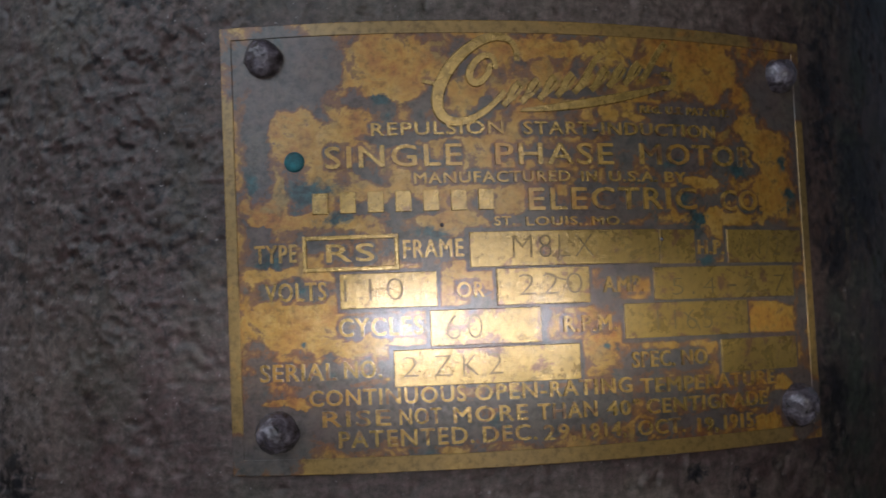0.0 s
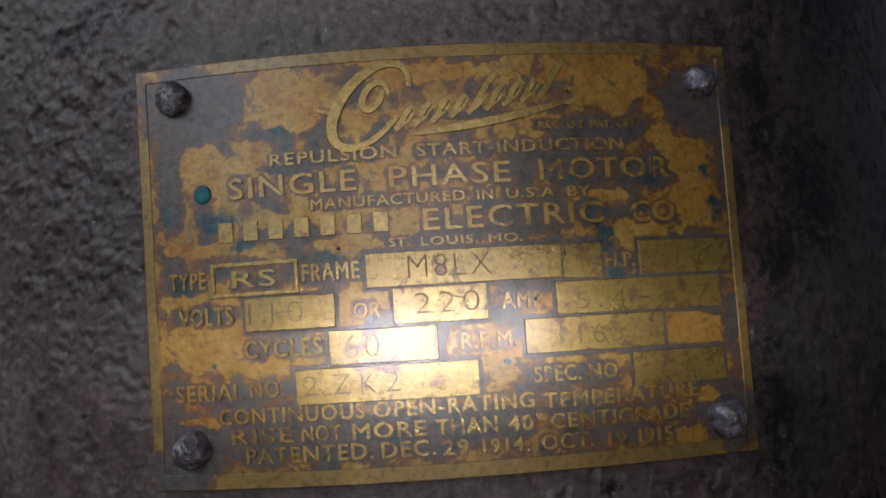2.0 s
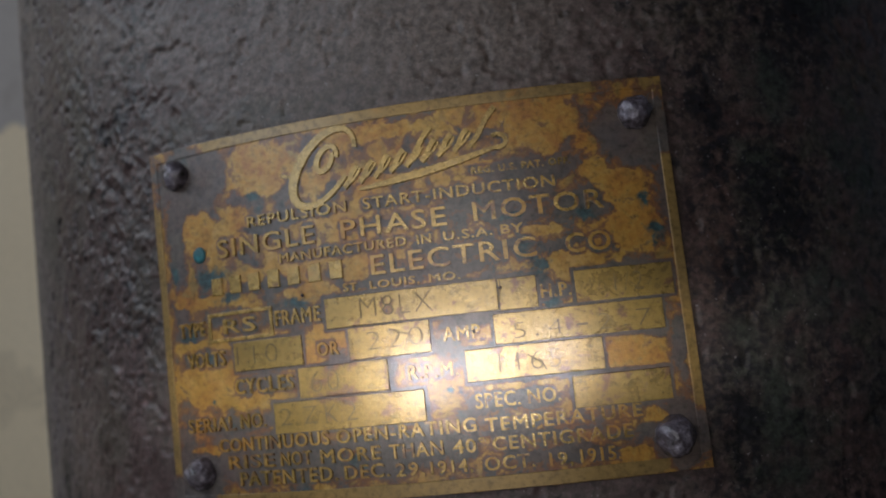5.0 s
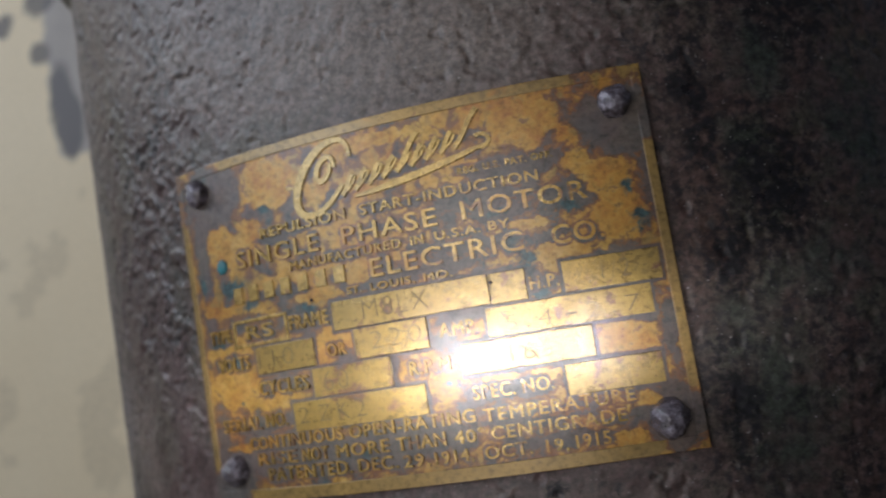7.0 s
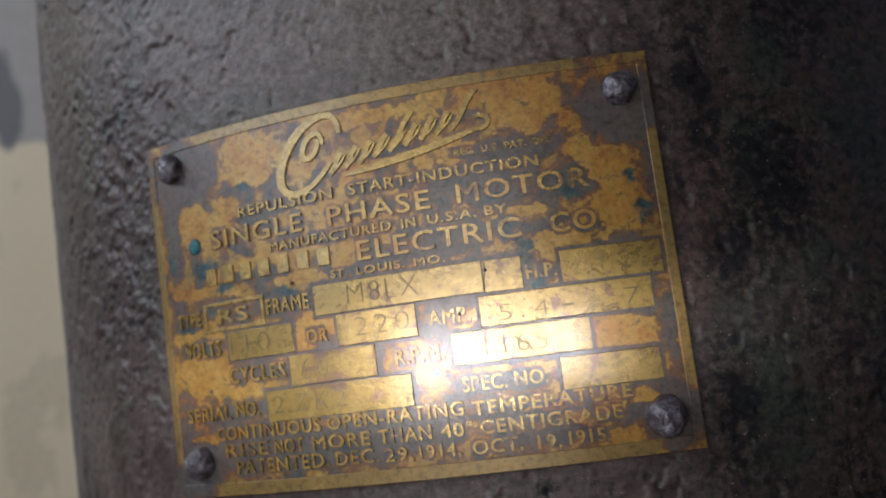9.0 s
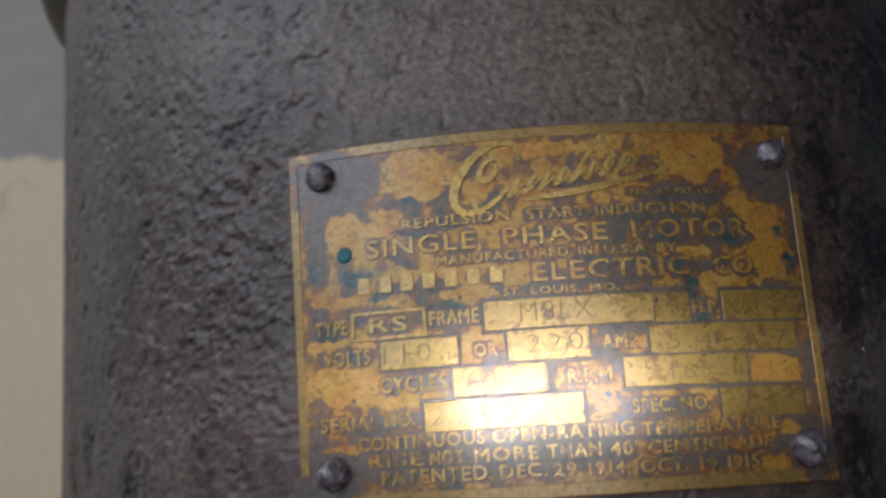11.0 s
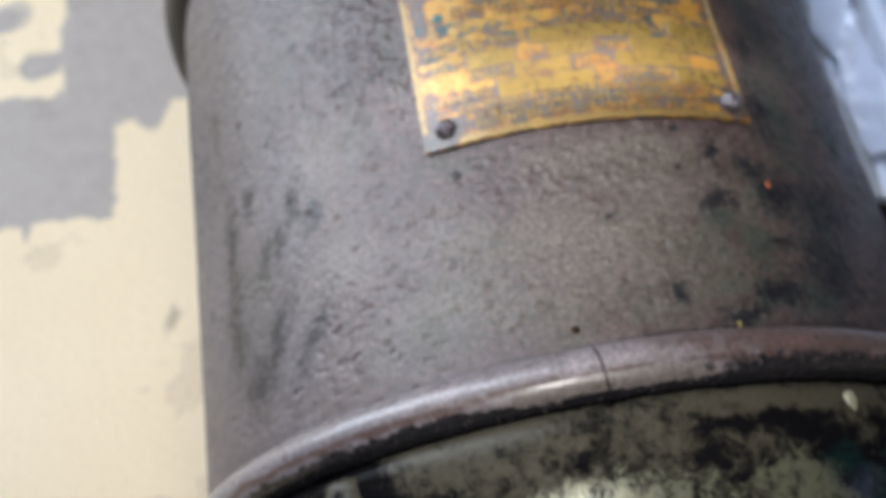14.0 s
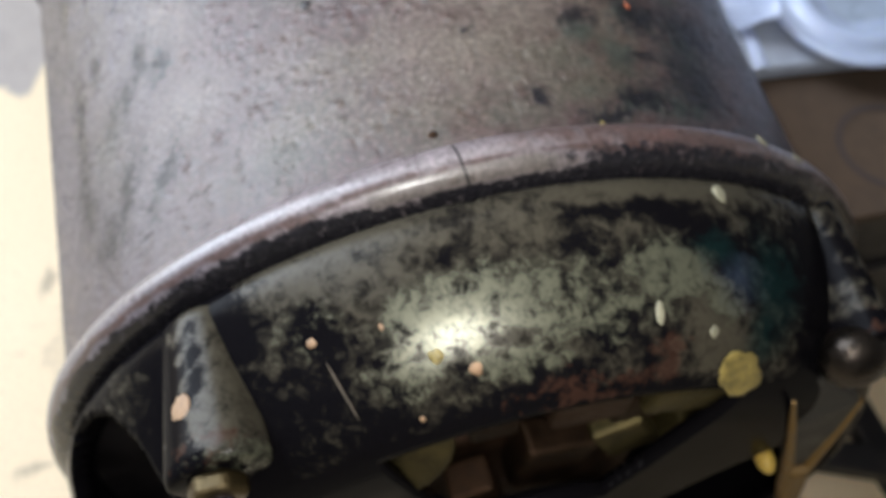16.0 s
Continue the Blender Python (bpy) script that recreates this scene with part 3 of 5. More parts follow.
def rim():
    me = revolve(BEAD, 420, "rim")
    co = places(me)
    u, v = np.arctan2(co[:, 0], co[:, 2] - AXIS) * 140, co[:, 1] * 1000
    n = fbm(u, v, 0.12, 11)
    n3 = fbm(u, v, 0.5, 12)
    black = np.clip((-115.6 - 1.4 * np.exp(-((u + 15) / 45) ** 2) - v) / 1.8 + (n - 0.5) * 1.6 + (n3 - 0.5) * 1.2 + 0.2, 0, 1)
    # a greenish strip low on the bead, with the black left only in the groove below it
    strip = np.clip((u + 46) / 10, 0, 1) * np.clip((16 - u) / 14, 0, 1) * np.clip((-114.6 - v) / 0.8, 0, 1) * np.clip((v + 118.5) / 0.5, 0, 1)
    black = black * (1 - 0.9 * strip)
    black = np.maximum(black, np.clip((u + 5) / 30, 0, 1) * np.clip((-113.0 - v) / 3 + 0.1, 0.0, 1) * (0.42 + 0.7 * n3))
    rust = np.maximum(blob(u + 10 * (n - 0.5), v, 44, -109, 34, 7) * 1.2, np.clip(1.1 - np.abs(v + 115.0 + 4 * (n - 0.5)) / 1.8, 0, 0.8) * (1 - strip))
    paint(me, "grime", (black * 0.95, rust, 0.3 * n))
    # second channel: doorway sheen painted on the bead's left
    paint(me, "tint", (strip, np.clip((-62 - u) / 30, 0, 0.8), 0 * u))
    link_part("rim", me, RIM, motor, "rubbed bare iron rim with black paint left in its groove")


rim()


def far_end():
    prof = smooth_profile([(0.108, 0.130), (0.1085, 0.1375), (0.112, 0.1415), (0.118, 0.1438), (0.127, 0.1445), (0.136, 0.1425), (0.142, 0.137), (0.165, 0.130), (0.190, 0.112), (0.205, 0.07), (0.207, 0.0)], 40)
    link_part("far_end_bell", revolve(prof, 200, "far_end_bell"), BLACK, motor, "black end bell of the far side")


far_end()

BELL = smooth_profile([(-0.1190, 0.1290), (-0.1198, 0.1345), (-0.1216, 0.1366), (-0.1256, 0.1370), (-0.1306, 0.1364), (-0.1400, 0.1345), (-0.1500, 0.1310), (-0.1580, 0.1268),
                       (-0.1640, 0.1222), (-0.1685, 0.1165), (-0.1712, 0.1090), (-0.1725, 0.0980), (-0.1730, 0.0800), (-0.1740, 0.0560), (-0.1760, 0.0300)], 84)
ARMS = (-40.4, 41.6, 137.0, 227.0)


def end_bell():
    steps = 720
    me = revolve(BELL, steps, "end_bell")
    co = places(me)
    deg = np.degrees(np.arctan2(co[:, 0], co[:, 2] - AXIS))
    rad = np.hypot(co[:, 0], co[:, 2] - AXIS)
    u, v = np.radians(deg) * 132, co[:, 1] * 1000
    n1, n2 = fbm(u, v, 0.05, 21), fbm(u, v, 0.3, 22)
    wu, wv = u + 9 * (fbm(u, v, 0.11, 23) - 0.5), v + 6 * (fbm(u, v, 0.11, 24) - 0.5)
    bare = np.zeros(len(u))
    for q in ((-12, -147, 30, 8), (-30, -149, 16, 9), (-42, -158, 12, 6), (28, -147, 15, 7), (-60, -142, 10, 6), (8, -155, 20, 6), (44, -152, 9, 5), (-14, -162, 16, 4)):
        bare = np.maximum(bare, blob(wu, wv, *q))
    bare = np.clip(bare * 1.05 - 0.08, 0, 0.66)
    brown = np.clip(0.62 + 0.6 * (n1 - 0.5) + 0.5 * (n2 - 0.5), 0, 1) * np.clip((u + 84) / 10, 0, 1) * np.clip((82 - u) / 10, 0, 1) * np.clip((v + 171) / 4, 0, 1)
    brown = np.maximum(brown, blob(wu, wv, 48, -162, 16, 7) * 0.8)
    # where the black enamel is left
    kept = np.zeros(len(u))
    for q in ((12, -130.5, 8, 1.6), (24, -131.5, 9, 2), (35, -133.5, 9, 2.6), (43, -138, 6, 4), (-60, -143, 8, 6), (-80, -138, 8, 7), (49, -144, 5, 6), (70, -147, 11, 13), (-68, -157, 18, 9), (-77, -136, 8, 8), (-105, -130, 10, 12), (-20, -168, 30, 3), (-56, -166, 20, 6)):
        kept = np.maximum(kept, blob(wu, wv, *q))
    for q in ((8, -148, 8, 6), (16, -158, 12, 5), (2, -138, 9, 4), (-48, -150, 6, 4)):
        kept = np.maximum(kept, 0.55 * blob(wu, wv, *q))
    brown = np.maximum(brown, np.maximum(blob(u, v, 36, -125, 48, 5.5), blob(u, v, -62, -130, 14, 5)) * 0.95)
    brown = np.maximum(brown, blob(wu, wv, -110, -132, 18, 9) * 0.65) * np.clip((v + 170.5) / 2, 0, 1)
    bare, brown = bare * (1 - 0.85 * kept), brown * (1 - 0.8 * kept)
    rust = np.maximum(np.maximum(blob(wu, wv, 27, -162.5, 5, 1.8), blob(wu, wv, 26, -166.8, 4, 1.5)), np.maximum(blob(wu, wv, 2, -168.5, 15, 2.2), blob(wu, wv, 16, -167.5, 6, 1.6)) * 0.7)
    paint(me, "grime", (bare, rust, brown))
    # blue: a painted patch of sheen on the bell's right shoulder
    blue, green = blob(wu, wv, 50, -149, 9, 5), np.zeros(len(u))
    for q in ((64, -150, 8, 12), (60, -160, 6, 6), (44, -142, 8, 4)):
        green = np.maximum(green, blob(wu, wv, *q))
    paint(me, "tint", (blue * 0.8, green * 0.9, 0 * u))
    # openings between the arms, in the shoulder and in the face
    bm = bmesh.new()
    bm.from_mesh(me)
    gone = []
    for f in bm.faces:
        c = f.calc_center_median()
        a = math.degrees(math.atan2(c.x, c.z - AXIS))
        r = math.hypot(c.x, c.z - AXIS)
        off = min(abs((a - k + 180) % 360 - 180) for k in ARMS)
        in_face = 0.052 < r < 0.1115 and off > 15 + 120 * max(0, 0.07 - r)
        in_shoulder = ((a + 65) / 13.0) ** 2 + (max(0.0, c.y + 0.152) / 0.026) ** 2 < 1 and -0.170 < c.y < -0.120
        if in_face or in_shoulder:
            gone.append(f)
    bmesh.ops.delete(bm, geom=gone, context="FACES")
    bm.normal_update()
    f = next(f for f in bm.faces if f.calc_center_median().y > -0.14)
    c = f.calc_center_median() - Vector((0, 0, AXIS))
    if f.normal.x * c.x + f.normal.z * c.z < 0:
        bmesh.ops.reverse_faces(bm, faces=bm.faces)
    bm.to_mesh(me)
    bm.free()
    ob = link_part("end_bell", me, ENAMEL, motor, "end bell in chipped and rubbed black enamel")
    s = ob.modifiers.new("thickness", "SOLIDIFY")
    s.thickness, s.offset = 0.005, -1.0
    return ob


bell = end_bell()


def boss(theta, domed=False):
    """A raised lug for a through bolt, with its nut and bolt end, or a domed cap."""
    bm = bmesh.new()
    n, rings = 40, []
    ys = np.r_[-0.1225, np.linspace(-0.1235, -0.1630, 22), -0.1650, -0.1655]
    wide = np.interp(-ys, (0.1225, 0.1235, 0.1630, 0.1650, 0.1655), (0.0085, 0.0112, 0.0158, 0.0152, 0.0140))
    high = np.interp(-ys, (0.1225, 0.1235, 0.1630, 0.1650, 0.1655), (0.0040, 0.0062, 0.0094, 0.0088, 0.0078))
    if domed:
        wide, high = np.full(len(ys), 0.0068), np.full(len(ys), 0.0085)
        wide[[0, -1]] = 0.0050
    for y, w, h in zip(ys, wide, high):
        ring = []
        for k in range(n):
            c, q = math.cos(2 * math.pi * k / n), math.sin(2 * math.pi * k / n)
            # a flat top and sides that lean out
            ring.append(bm.verts.new((w * math.copysign(abs(c) ** 0.75, c) * (0.86 - 0.14 * q), y, h * math.copysign(abs(q) ** 0.62, q))))
        rings.append(ring)
    for a, b in zip(rings, rings[1:]):
        for k in range(n):
            bm.faces.new((a[k], a[(k + 1) % n], b[(k + 1) % n], b[k]))
    bm.faces.new(rings[0])
    bm.faces.new(rings[-1])
    m = around(theta, 0.1330, 0.0)
    bmesh.ops.transform(bm, matrix=m, verts=bm.verts)
    bmesh.ops.recalc_face_normals(bm, faces=bm.faces)
    me = bpy.data.meshes.new("lug")
    bm.to_mesh(me)
    bm.free()
    co = places(me)
    side = np.array([(m.inverted() @ Vector(p)).x for p in co]) * 1000
    n = fbm(side + 40 + theta, co[:, 1] * 1000, 0.25, 31)
    along = co[:, 1] * 1000
    brown = np.clip((0.40 if domed else 0.30) + side / 15 + 2.0 * (n - 0.5), 0, 0.66) * np.clip((along + 166) / 2, 0.3, 1)
    bare = np.clip((side - 4) / 12, 0, 1) * np.clip((-138 - along) / 20, 0, 1) * 0.34 + np.clip((-160.5 - along) / 3, 0, 0.3) * np.clip((side + 6) / 8, 0, 1)
    paint(me, "grime", (bare, np.clip(0.75 - np.abs(along + 161) / 8, 0, 0.55) * (n > 0.52), brown))
    lug = link_part("lug", me, ENAMEL, motor, "bolt lug with black enamel chipped to brown iron")
    if domed:
        bm = bmesh.new()
        bmesh.ops.create_uvsphere(bm, u_segments=28, v_segments=16, radius=1.0, matrix=m @ Matrix.Translation((0, -0.1655, -0.005)) @ Matrix.Diagonal((0.0105, 0.0085, 0.0100, 1)))
        part("cap", bm, CAPSTEEL, lug, "dark domed bolt cap", True)
        return
    bm = bmesh.new()
    bmesh.ops.create_cone(bm, cap_ends=True, segments=6, radius1=0.0078, radius2=0.0078, depth=0.006,
                          matrix=m @ Matrix.Translation((0, -0.1685, 0)) @ Matrix.Rotation(radians(90), 4, "X"))
    bmesh.ops.bevel(bm, geom=list(bm.edges), offset=0.0017, segments=3, affect="EDGES", profile=0.5)
    part("nut", bm, NUT, lug, "dull brass nut")
    bm = bmesh.new()
    bmesh.ops.create_cone(bm, cap_ends=True, segments=20, radius1=0.0035, radius2=0.0044, depth=0.007,
                          matrix=m @ Matrix.Translation((0, -0.1745, 0)) @ Matrix.Rotation(radians(90), 4, "X"))
    bmesh.ops.bevel(bm, geom=[e for e in bm.edges if e.calc_face_angle(0) > 1], offset=0.0006, segments=2, affect="EDGES", profile=0.5)
    part("bolt_end", bm, RIVET, lug)


for a in ARMS:
    boss(a, a == ARMS[1])


def inside_the_bell():
    # dark disc that closes the shell, the commutator and the brush holders before it
    link_part("winding_shield", revolve([(-0.118, 0.1315), (-0.119, 0.12), (-0.122, 0.09), (-0.124, 0.04), (-0.124, 0.0)], 96, "winding_shield"), BLACK, motor)
    link_part("commutator", revolve(smooth_profile([(-0.122, 0.052), (-0.150, 0.052), (-0.152, 0.049), (-0.153, 0.02), (-0.153, 0.0)], 20), 64, "commutator"), COPPER, motor, "dull copper commutator")
    link_part("bearing_hub", revolve(smooth_profile([(-0.172, 0.034), (-0.190, 0.032), (-0.205, 0.030), (-0.207, 0.026), (-0.207, 0.0)], 24), 64, "bearing_hub"), BLACK, motor)
    bm = bmesh.new()
    box(bm, 0, 0, 0, 0.030, 0.016, 0.014, 0.002)
    bmesh.ops.transform(bm, matrix=Matrix.Translation((0.040, -0.160, AXIS + 0.092)) @ Matrix.Rotation(radians(14), 4, "Y"), verts=bm.verts)
    part("brush_holder", bm, OLDBRASS, motor, "dull brass brush holder")
    bm = bmesh.new()
    box(bm, 0, 0, 0, 0.022, 0.012, 0.020, 0.002)
    bmesh.ops.transform(bm, matrix=Matrix.Translation((0.010, -0.160, AXIS + 0.096)), verts=bm.verts)
    part("brush", bm, COPPER, motor, "dark copper brush")
    bm = bmesh.new()
    bmesh.ops.create_cone(bm, cap_ends=True, segments=32, radius1=0.017, radius2=0.015, depth=0.010,
                          matrix=Matrix.Translation((-0.042, -0.162, AXIS + 0.088)) @ Matrix.Rotation(radians(70), 4, "X"))
    bmesh.ops.bevel(bm, geom=[e for e in bm.edges if e.calc_face_angle(0) > 1], offset=0.002, segments=3, affect="EDGES", profile=0.5)
    part("cord_boss", bm, OLDBRASS, motor, "round greenish brass boss", True)
    for x, y, z, turn, w, h, mat, label in ((-0.016, -0.158, 0.093, -8, 0.014, 0.020, SOOTY, "dark copper brush"), (0.028, -0.158, 0.084, 10, 0.016, 0.018, SOOTY, "dark copper brush"),
                                            (0.060, -0.162, 0.080, 32, 0.022, 0.012, OLDBRASS, "dull brass brush holder"), (-0.006, -0.150, 0.086, 4, 0.012, 0.014, RUSTY, "rusty clamp"),
                                            (0.026, -0.160, 0.066, -28, 0.016, 0.022, OLDBRASS, "dull brass brush holder"), (0.046, -0.160, 0.060, 24, 0.016, 0.016, OLDBRASS, "dull brass brush holder"),
                                            (0.006, -0.160, 0.056, 6, 0.022, 0.026, SOOTY, "dark copper brush"), (-0.016, -0.162, 0.044, -20, 0.014, 0.016, RUSTY, "rusty clamp")):
        bm = bmesh.new()
        box(bm, 0, 0, 0, w, 0.012, h, 0.0018)
        bmesh.ops.transform(bm, matrix=Matrix.Translation((x, y, AXIS + z)) @ Matrix.Rotation(radians(turn), 4, "Y"), verts=bm.verts)
        part("brush_gear", bm, mat, motor, label)


inside_the_bell()


def bell_radius(y):
    ys, rs = [p[0] for p in BELL][::-1], [p[1] for p in BELL][::-1]
    return float(np.interp(y, ys, rs))


def drop(name, theta, y, w, l, mat, label, r=None, turn=0.0):
    """A flattened drop of paint on the motor's round."""
    base = bell_radius(y) if r is None else r
    slope = 0.0
    if r is None:
        slope = math.degrees(math.atan2(bell_radius(y + 0.002) - bell_radius(y - 0.002), 0.004))
    bm = bmesh.new()
    bmesh.ops.create_uvsphere(bm, u_segments=20, v_segments=10, radius=1.0)
    for vert in bm.verts:
        k = 0.9 + 0.30 * noise.noise(vert.co * 1.3 + Vector((theta, y * 90, 0))) + 0.16 * noise.noise(vert.co * 3.5 + Vector((y * 50, theta, 0)))
        vert.co = 0.88 * Vector((vert.co.x * w * k, vert.co.y * l * k, vert.co.z * 0.0004))
    bmesh.ops.transform(bm, matrix=around(theta, base, y) @ Matrix.Rotation(radians(slope), 4, "X") @ Matrix.Rotation(radians(turn), 4, "Z"), verts=bm.verts)
    part(name, bm, mat, motor, label, True)


for q in ((10.6, -0.1560, 0.0016, 0.0034, CREAMDROP, "cream paint drop"),
          (17.8, -0.1605, 0.0017, 0.0019, CREAMDROP, "pale yellow paint drop"), 
          (-10.8, -0.1600, 0.0020, 0.0020, PEACH, "peach paint drop"), (-14.5, -0.1555, 0.0022, 0.0020, GOLDDROP, "glossy yellow drop"),
          (-26.5, -0.1440, 0.0016, 0.0014, PEACH, "peach paint chip")):
    drop("paint_drop", *q)
drop("paint_drop", 23.6, -0.1683, 0.0118, 0.0072, GOLDDROP, "large ochre paint drop", None, 150)
drop("paint_drop", -40.6, -0.1490, 0.0040, 0.0046, PEACH, "peach paint patch on the bolt lug", 0.1412)
drop("paint_drop", 21.6, -0.1265, 0.0026, 0.0034, CREAMDROP, "cream paint drop", 0.1370)
drop("paint_drop", -18.0, -0.1660, 0.0009, 0.0010, PEACH, "peach paint chip")
drop("paint_drop", -19.0, -0.1460, 0.0007, 0.0010, PEACH, "peach paint chip")
bm = bmesh.new()
bmesh.ops.create_uvsphere(bm, u_segments=20, v_segments=12, radius=1.0, matrix=Matrix.Translation((0.0742, -0.1738, AXIS + 0.0445)) @ Matrix.Rotation(radians(20), 4, "Y") @ Matrix.Diagonal((0.0030, 0.0048, 0.0030, 1)))
part("paint_drop", bm, YELLOW, motor, "bright yellow paint drop on the bell's arm", True)
drop("scratch", -25.1, -0.1560, 0.0004, 0.0100, SCRATCH, "fine pale scratch in the enamel", None, 8)
drop("paint_drop", 21.3, -0.0578, 0.0012, 0.0018, ORANGE, "orange paint speck", R + 0.0004)
drop("paint_drop", 30.5, -0.1090, 0.0013, 0.0032, CREAMDROP, "cream paint drop on the rim", 0.1418, 60)
drop("paint_drop", 36.5, -0.1120, 0.0010, 0.0024, CREAMDROP, "cream paint drop on the rim", 0.1424, 60)
drop("paint_drop", 10.5, -0.1035, 0.0008, 0.0014, GOLDDROP, "yellow paint speck", R + 0.0004)
drop("dent", -18.5, -0.0443, 0.0017, 0.0019, BLACK, "small dark pit", R + 0.0002)
drop("oil_plug", -8.5, -0.0994, 0.0015, 0.0013, COPPER, "small rusty brown plug", R + 0.0003)


def rim_crack():
    bm = bmesh.new()
    prof = [p for p in BEAD if p[1] > 0.1365]
    prev = None
    for k, (y, r) in enumerate(prof):
        a = -7.4 + 1.0 * k / len(prof)
        ring = []
        for da in (-0.13, 0.13):
            m = around(a + da, r + 0.0001, y)
            ring.append(bm.verts.new(m.translation))
        if prev:
            bm.faces.new((prev[0], prev[1], ring[1], ring[0]))
        prev = ring
    part("crack", bm, BLACK, motor, "fine dark crack across the rim")


rim_crack()


def brass_loop():
    """A tongue of the bell's arm with ochre painted edges and tail."""
    cu = bpy.data.curves.new("loop", "CURVE")
    cu.dimensions, cu.bevel_depth, cu.bevel_resolution, cu.resolution_u = "3D", 0.0020, 3, 6
    cu.use_fill_caps = True
    for line in (((0.0662, 0.0898), (0.0755, 0.0656), (0.0861, 0.0363), (0.0982, 0.0018)), ((0.0919, 0.0791), (0.0950, 0.0575), (0.0961, 0.0383), (0.0982, 0.0161))):
        s = cu.splines.new("POLY")
        pts = smooth_profile(line, 18)
        s.points.add(len(pts) - 1)
        for k, (q, (x, z)) in enumerate(zip(s.points, pts)):
            q.co, q.radius = (x, -0.1728, AXIS + z, 1), 0.35 + 0.065 * k
    ob = new("loop", cu)
    me = bpy.data.meshes.new_from_object(ob.evaluated_get(bpy.context.evaluated_depsgraph_get()))
    bpy.data.objects.remove(ob)
    link_part("strip", me, OCHRE, motor, "ochre painted edge of the bell's arm")
    bm = bmesh.new()
    rim = ((0.0662, 0.0898), (0.0755, 0.0656), (0.0861, 0.0363), (0.0972, 0.0060), (0.0982, 0.0161), (0.0961, 0.0383), (0.0950, 0.0575), (0.0919, 0.0791), (0.0800, 0.0900))
    back, front = [[bm.verts.new((x, y + (0.006 if z > 0.08 else 0.0), AXIS + z)) for x, z in rim] for y in (-0.1660, -0.1735)]
    bm.faces.new(front)
    bm.faces.new(back)
    for k in range(len(rim)):
        q = (k + 1) % len(rim)
        bm.faces.new((front[k], front[q], back[q], back[k]))
    bmesh.ops.bevel(bm, geom=list(bm.edges), offset=0.0010, segments=2, affect="EDGES", profile=0.5)
    part("arm", bm, ARMGREY, motor, "dull grey iron arm of the bell")
    # tail of the arm, painted ochre
    bm = bmesh.new()
    box(bm, 0, 0, 0, 0.0075, 0.006, 0.040, 0.0018)
    bmesh.ops.transform(bm, matrix=Matrix.Translation((0.0985, -0.1735, AXIS + 0.0075)) @ Matrix.Rotation(radians(-16), 4, "Y"), verts=bm.verts)
    part("arm_tail", bm, OCHRE, motor, "ochre painted tail of the bell's arm")


brass_loop()

# ---- nameplate ----
PR = 0.1363            # outer radius of the plate


def on_plate(u, v, h):
    """Plate millimetres to places: u along the round, v along the axis, h above the plate's face."""
    u, v = np.asarray(u, float), np.asarray(v, float)
    a = u / 1000 / PR
    r = PR + np.asarray(h, float) / 1000
    return r * np.sin(a), (v - 0.0085 * u) / 1000 + 0.0 * a, AXIS + r * np.cos(a)


# panels: left, right, bottom, top in mm
PANELS = ((-13.6, 18.0, -4.2, 1.2), (18.3, 24.9, -4.4, 1.1), (31.7, 49.0, -4.4, 1.1), (-33.8, -19.0, -10.0, -4.7), (-9.6, 5.4, -10.2, -4.6), (16.8, 46.5, -10.2, -5.0),
          (-20.2, -2.9, -16.1, -10.7), (11.2, 35.1, -16.2, -10.7), (-26.0, 3.2, -22.1, -16.6), (29.2, 46.2, -22.5, -17.1))
# patches of tarnish, orange patina and verdigris: place and half sizes in mm
DARK_TOP = ((-42, 28, 8.0, 6.1), (-45, 20, 2.8, 5.4), (-46, 10, 1.6, 3.9), (-30, 23, 2.1, 1.7), (-26, 22, 2.2, 1.9), (-26, 5, 7.5, 1.1), (-30, 11, 0.9, 1.1), (-23, 16, 6.1, 0.9),
            (27, 20, 8.2, 2.3), (20, 15, 9.4, 1.9), (35, 13, 3.6, 2.1), (23, 12, 4.7, 1.5), (47, 24, 6.2, 5.9), (41, 26, 2.3, 4.1), (50, 15, 1.4, 9.2), (46, 7, 2.3, 2.5),
            (29, 6, 2.9, 0.9), (11, 4, 11.4, 1.1), (16, 7, 6.5, 0.9), (-8, 21, 2.8, 0.7), (3, 23, 6.5, 0.7), (17, 27, 5.6, 0.7), (41, 12, 1.6, 1.5), (8, 17, 5.5, 0.7))
DARK_LOW = ((-46, 2, 2.1, 2.5), (-44, -2, 3.9, 1.3), (-21, -1, 4.5, 2.0), (-41, -7, 5.5, 1.5), (12, -6, 4.0, 1.5), (27, -2, 3.0, 1.8), (-28, -13, 7.0, 1.7), (-2, -13, 1.3, 2.3),
            (19, -20, 7.3, 1.6), (-38, -20, 9.2, 1.5), (-31, -26, 15.3, 4.2), (-46, -29, 6.9, 4.9), (-5, -27, 15.4, 3.6), (24, -25, 11.1, 1.4), (27, -30, 8.4, 1.2),
            (47, -29, 4.8, 4.7), (49, -14, 1.1, 5.8), (-1, 13, 4.6, 0.8), (4, 8, 5.5, 0.8), (-7, 3, 5.5, 0.8), (-13, -8, 2.2, 0.9))
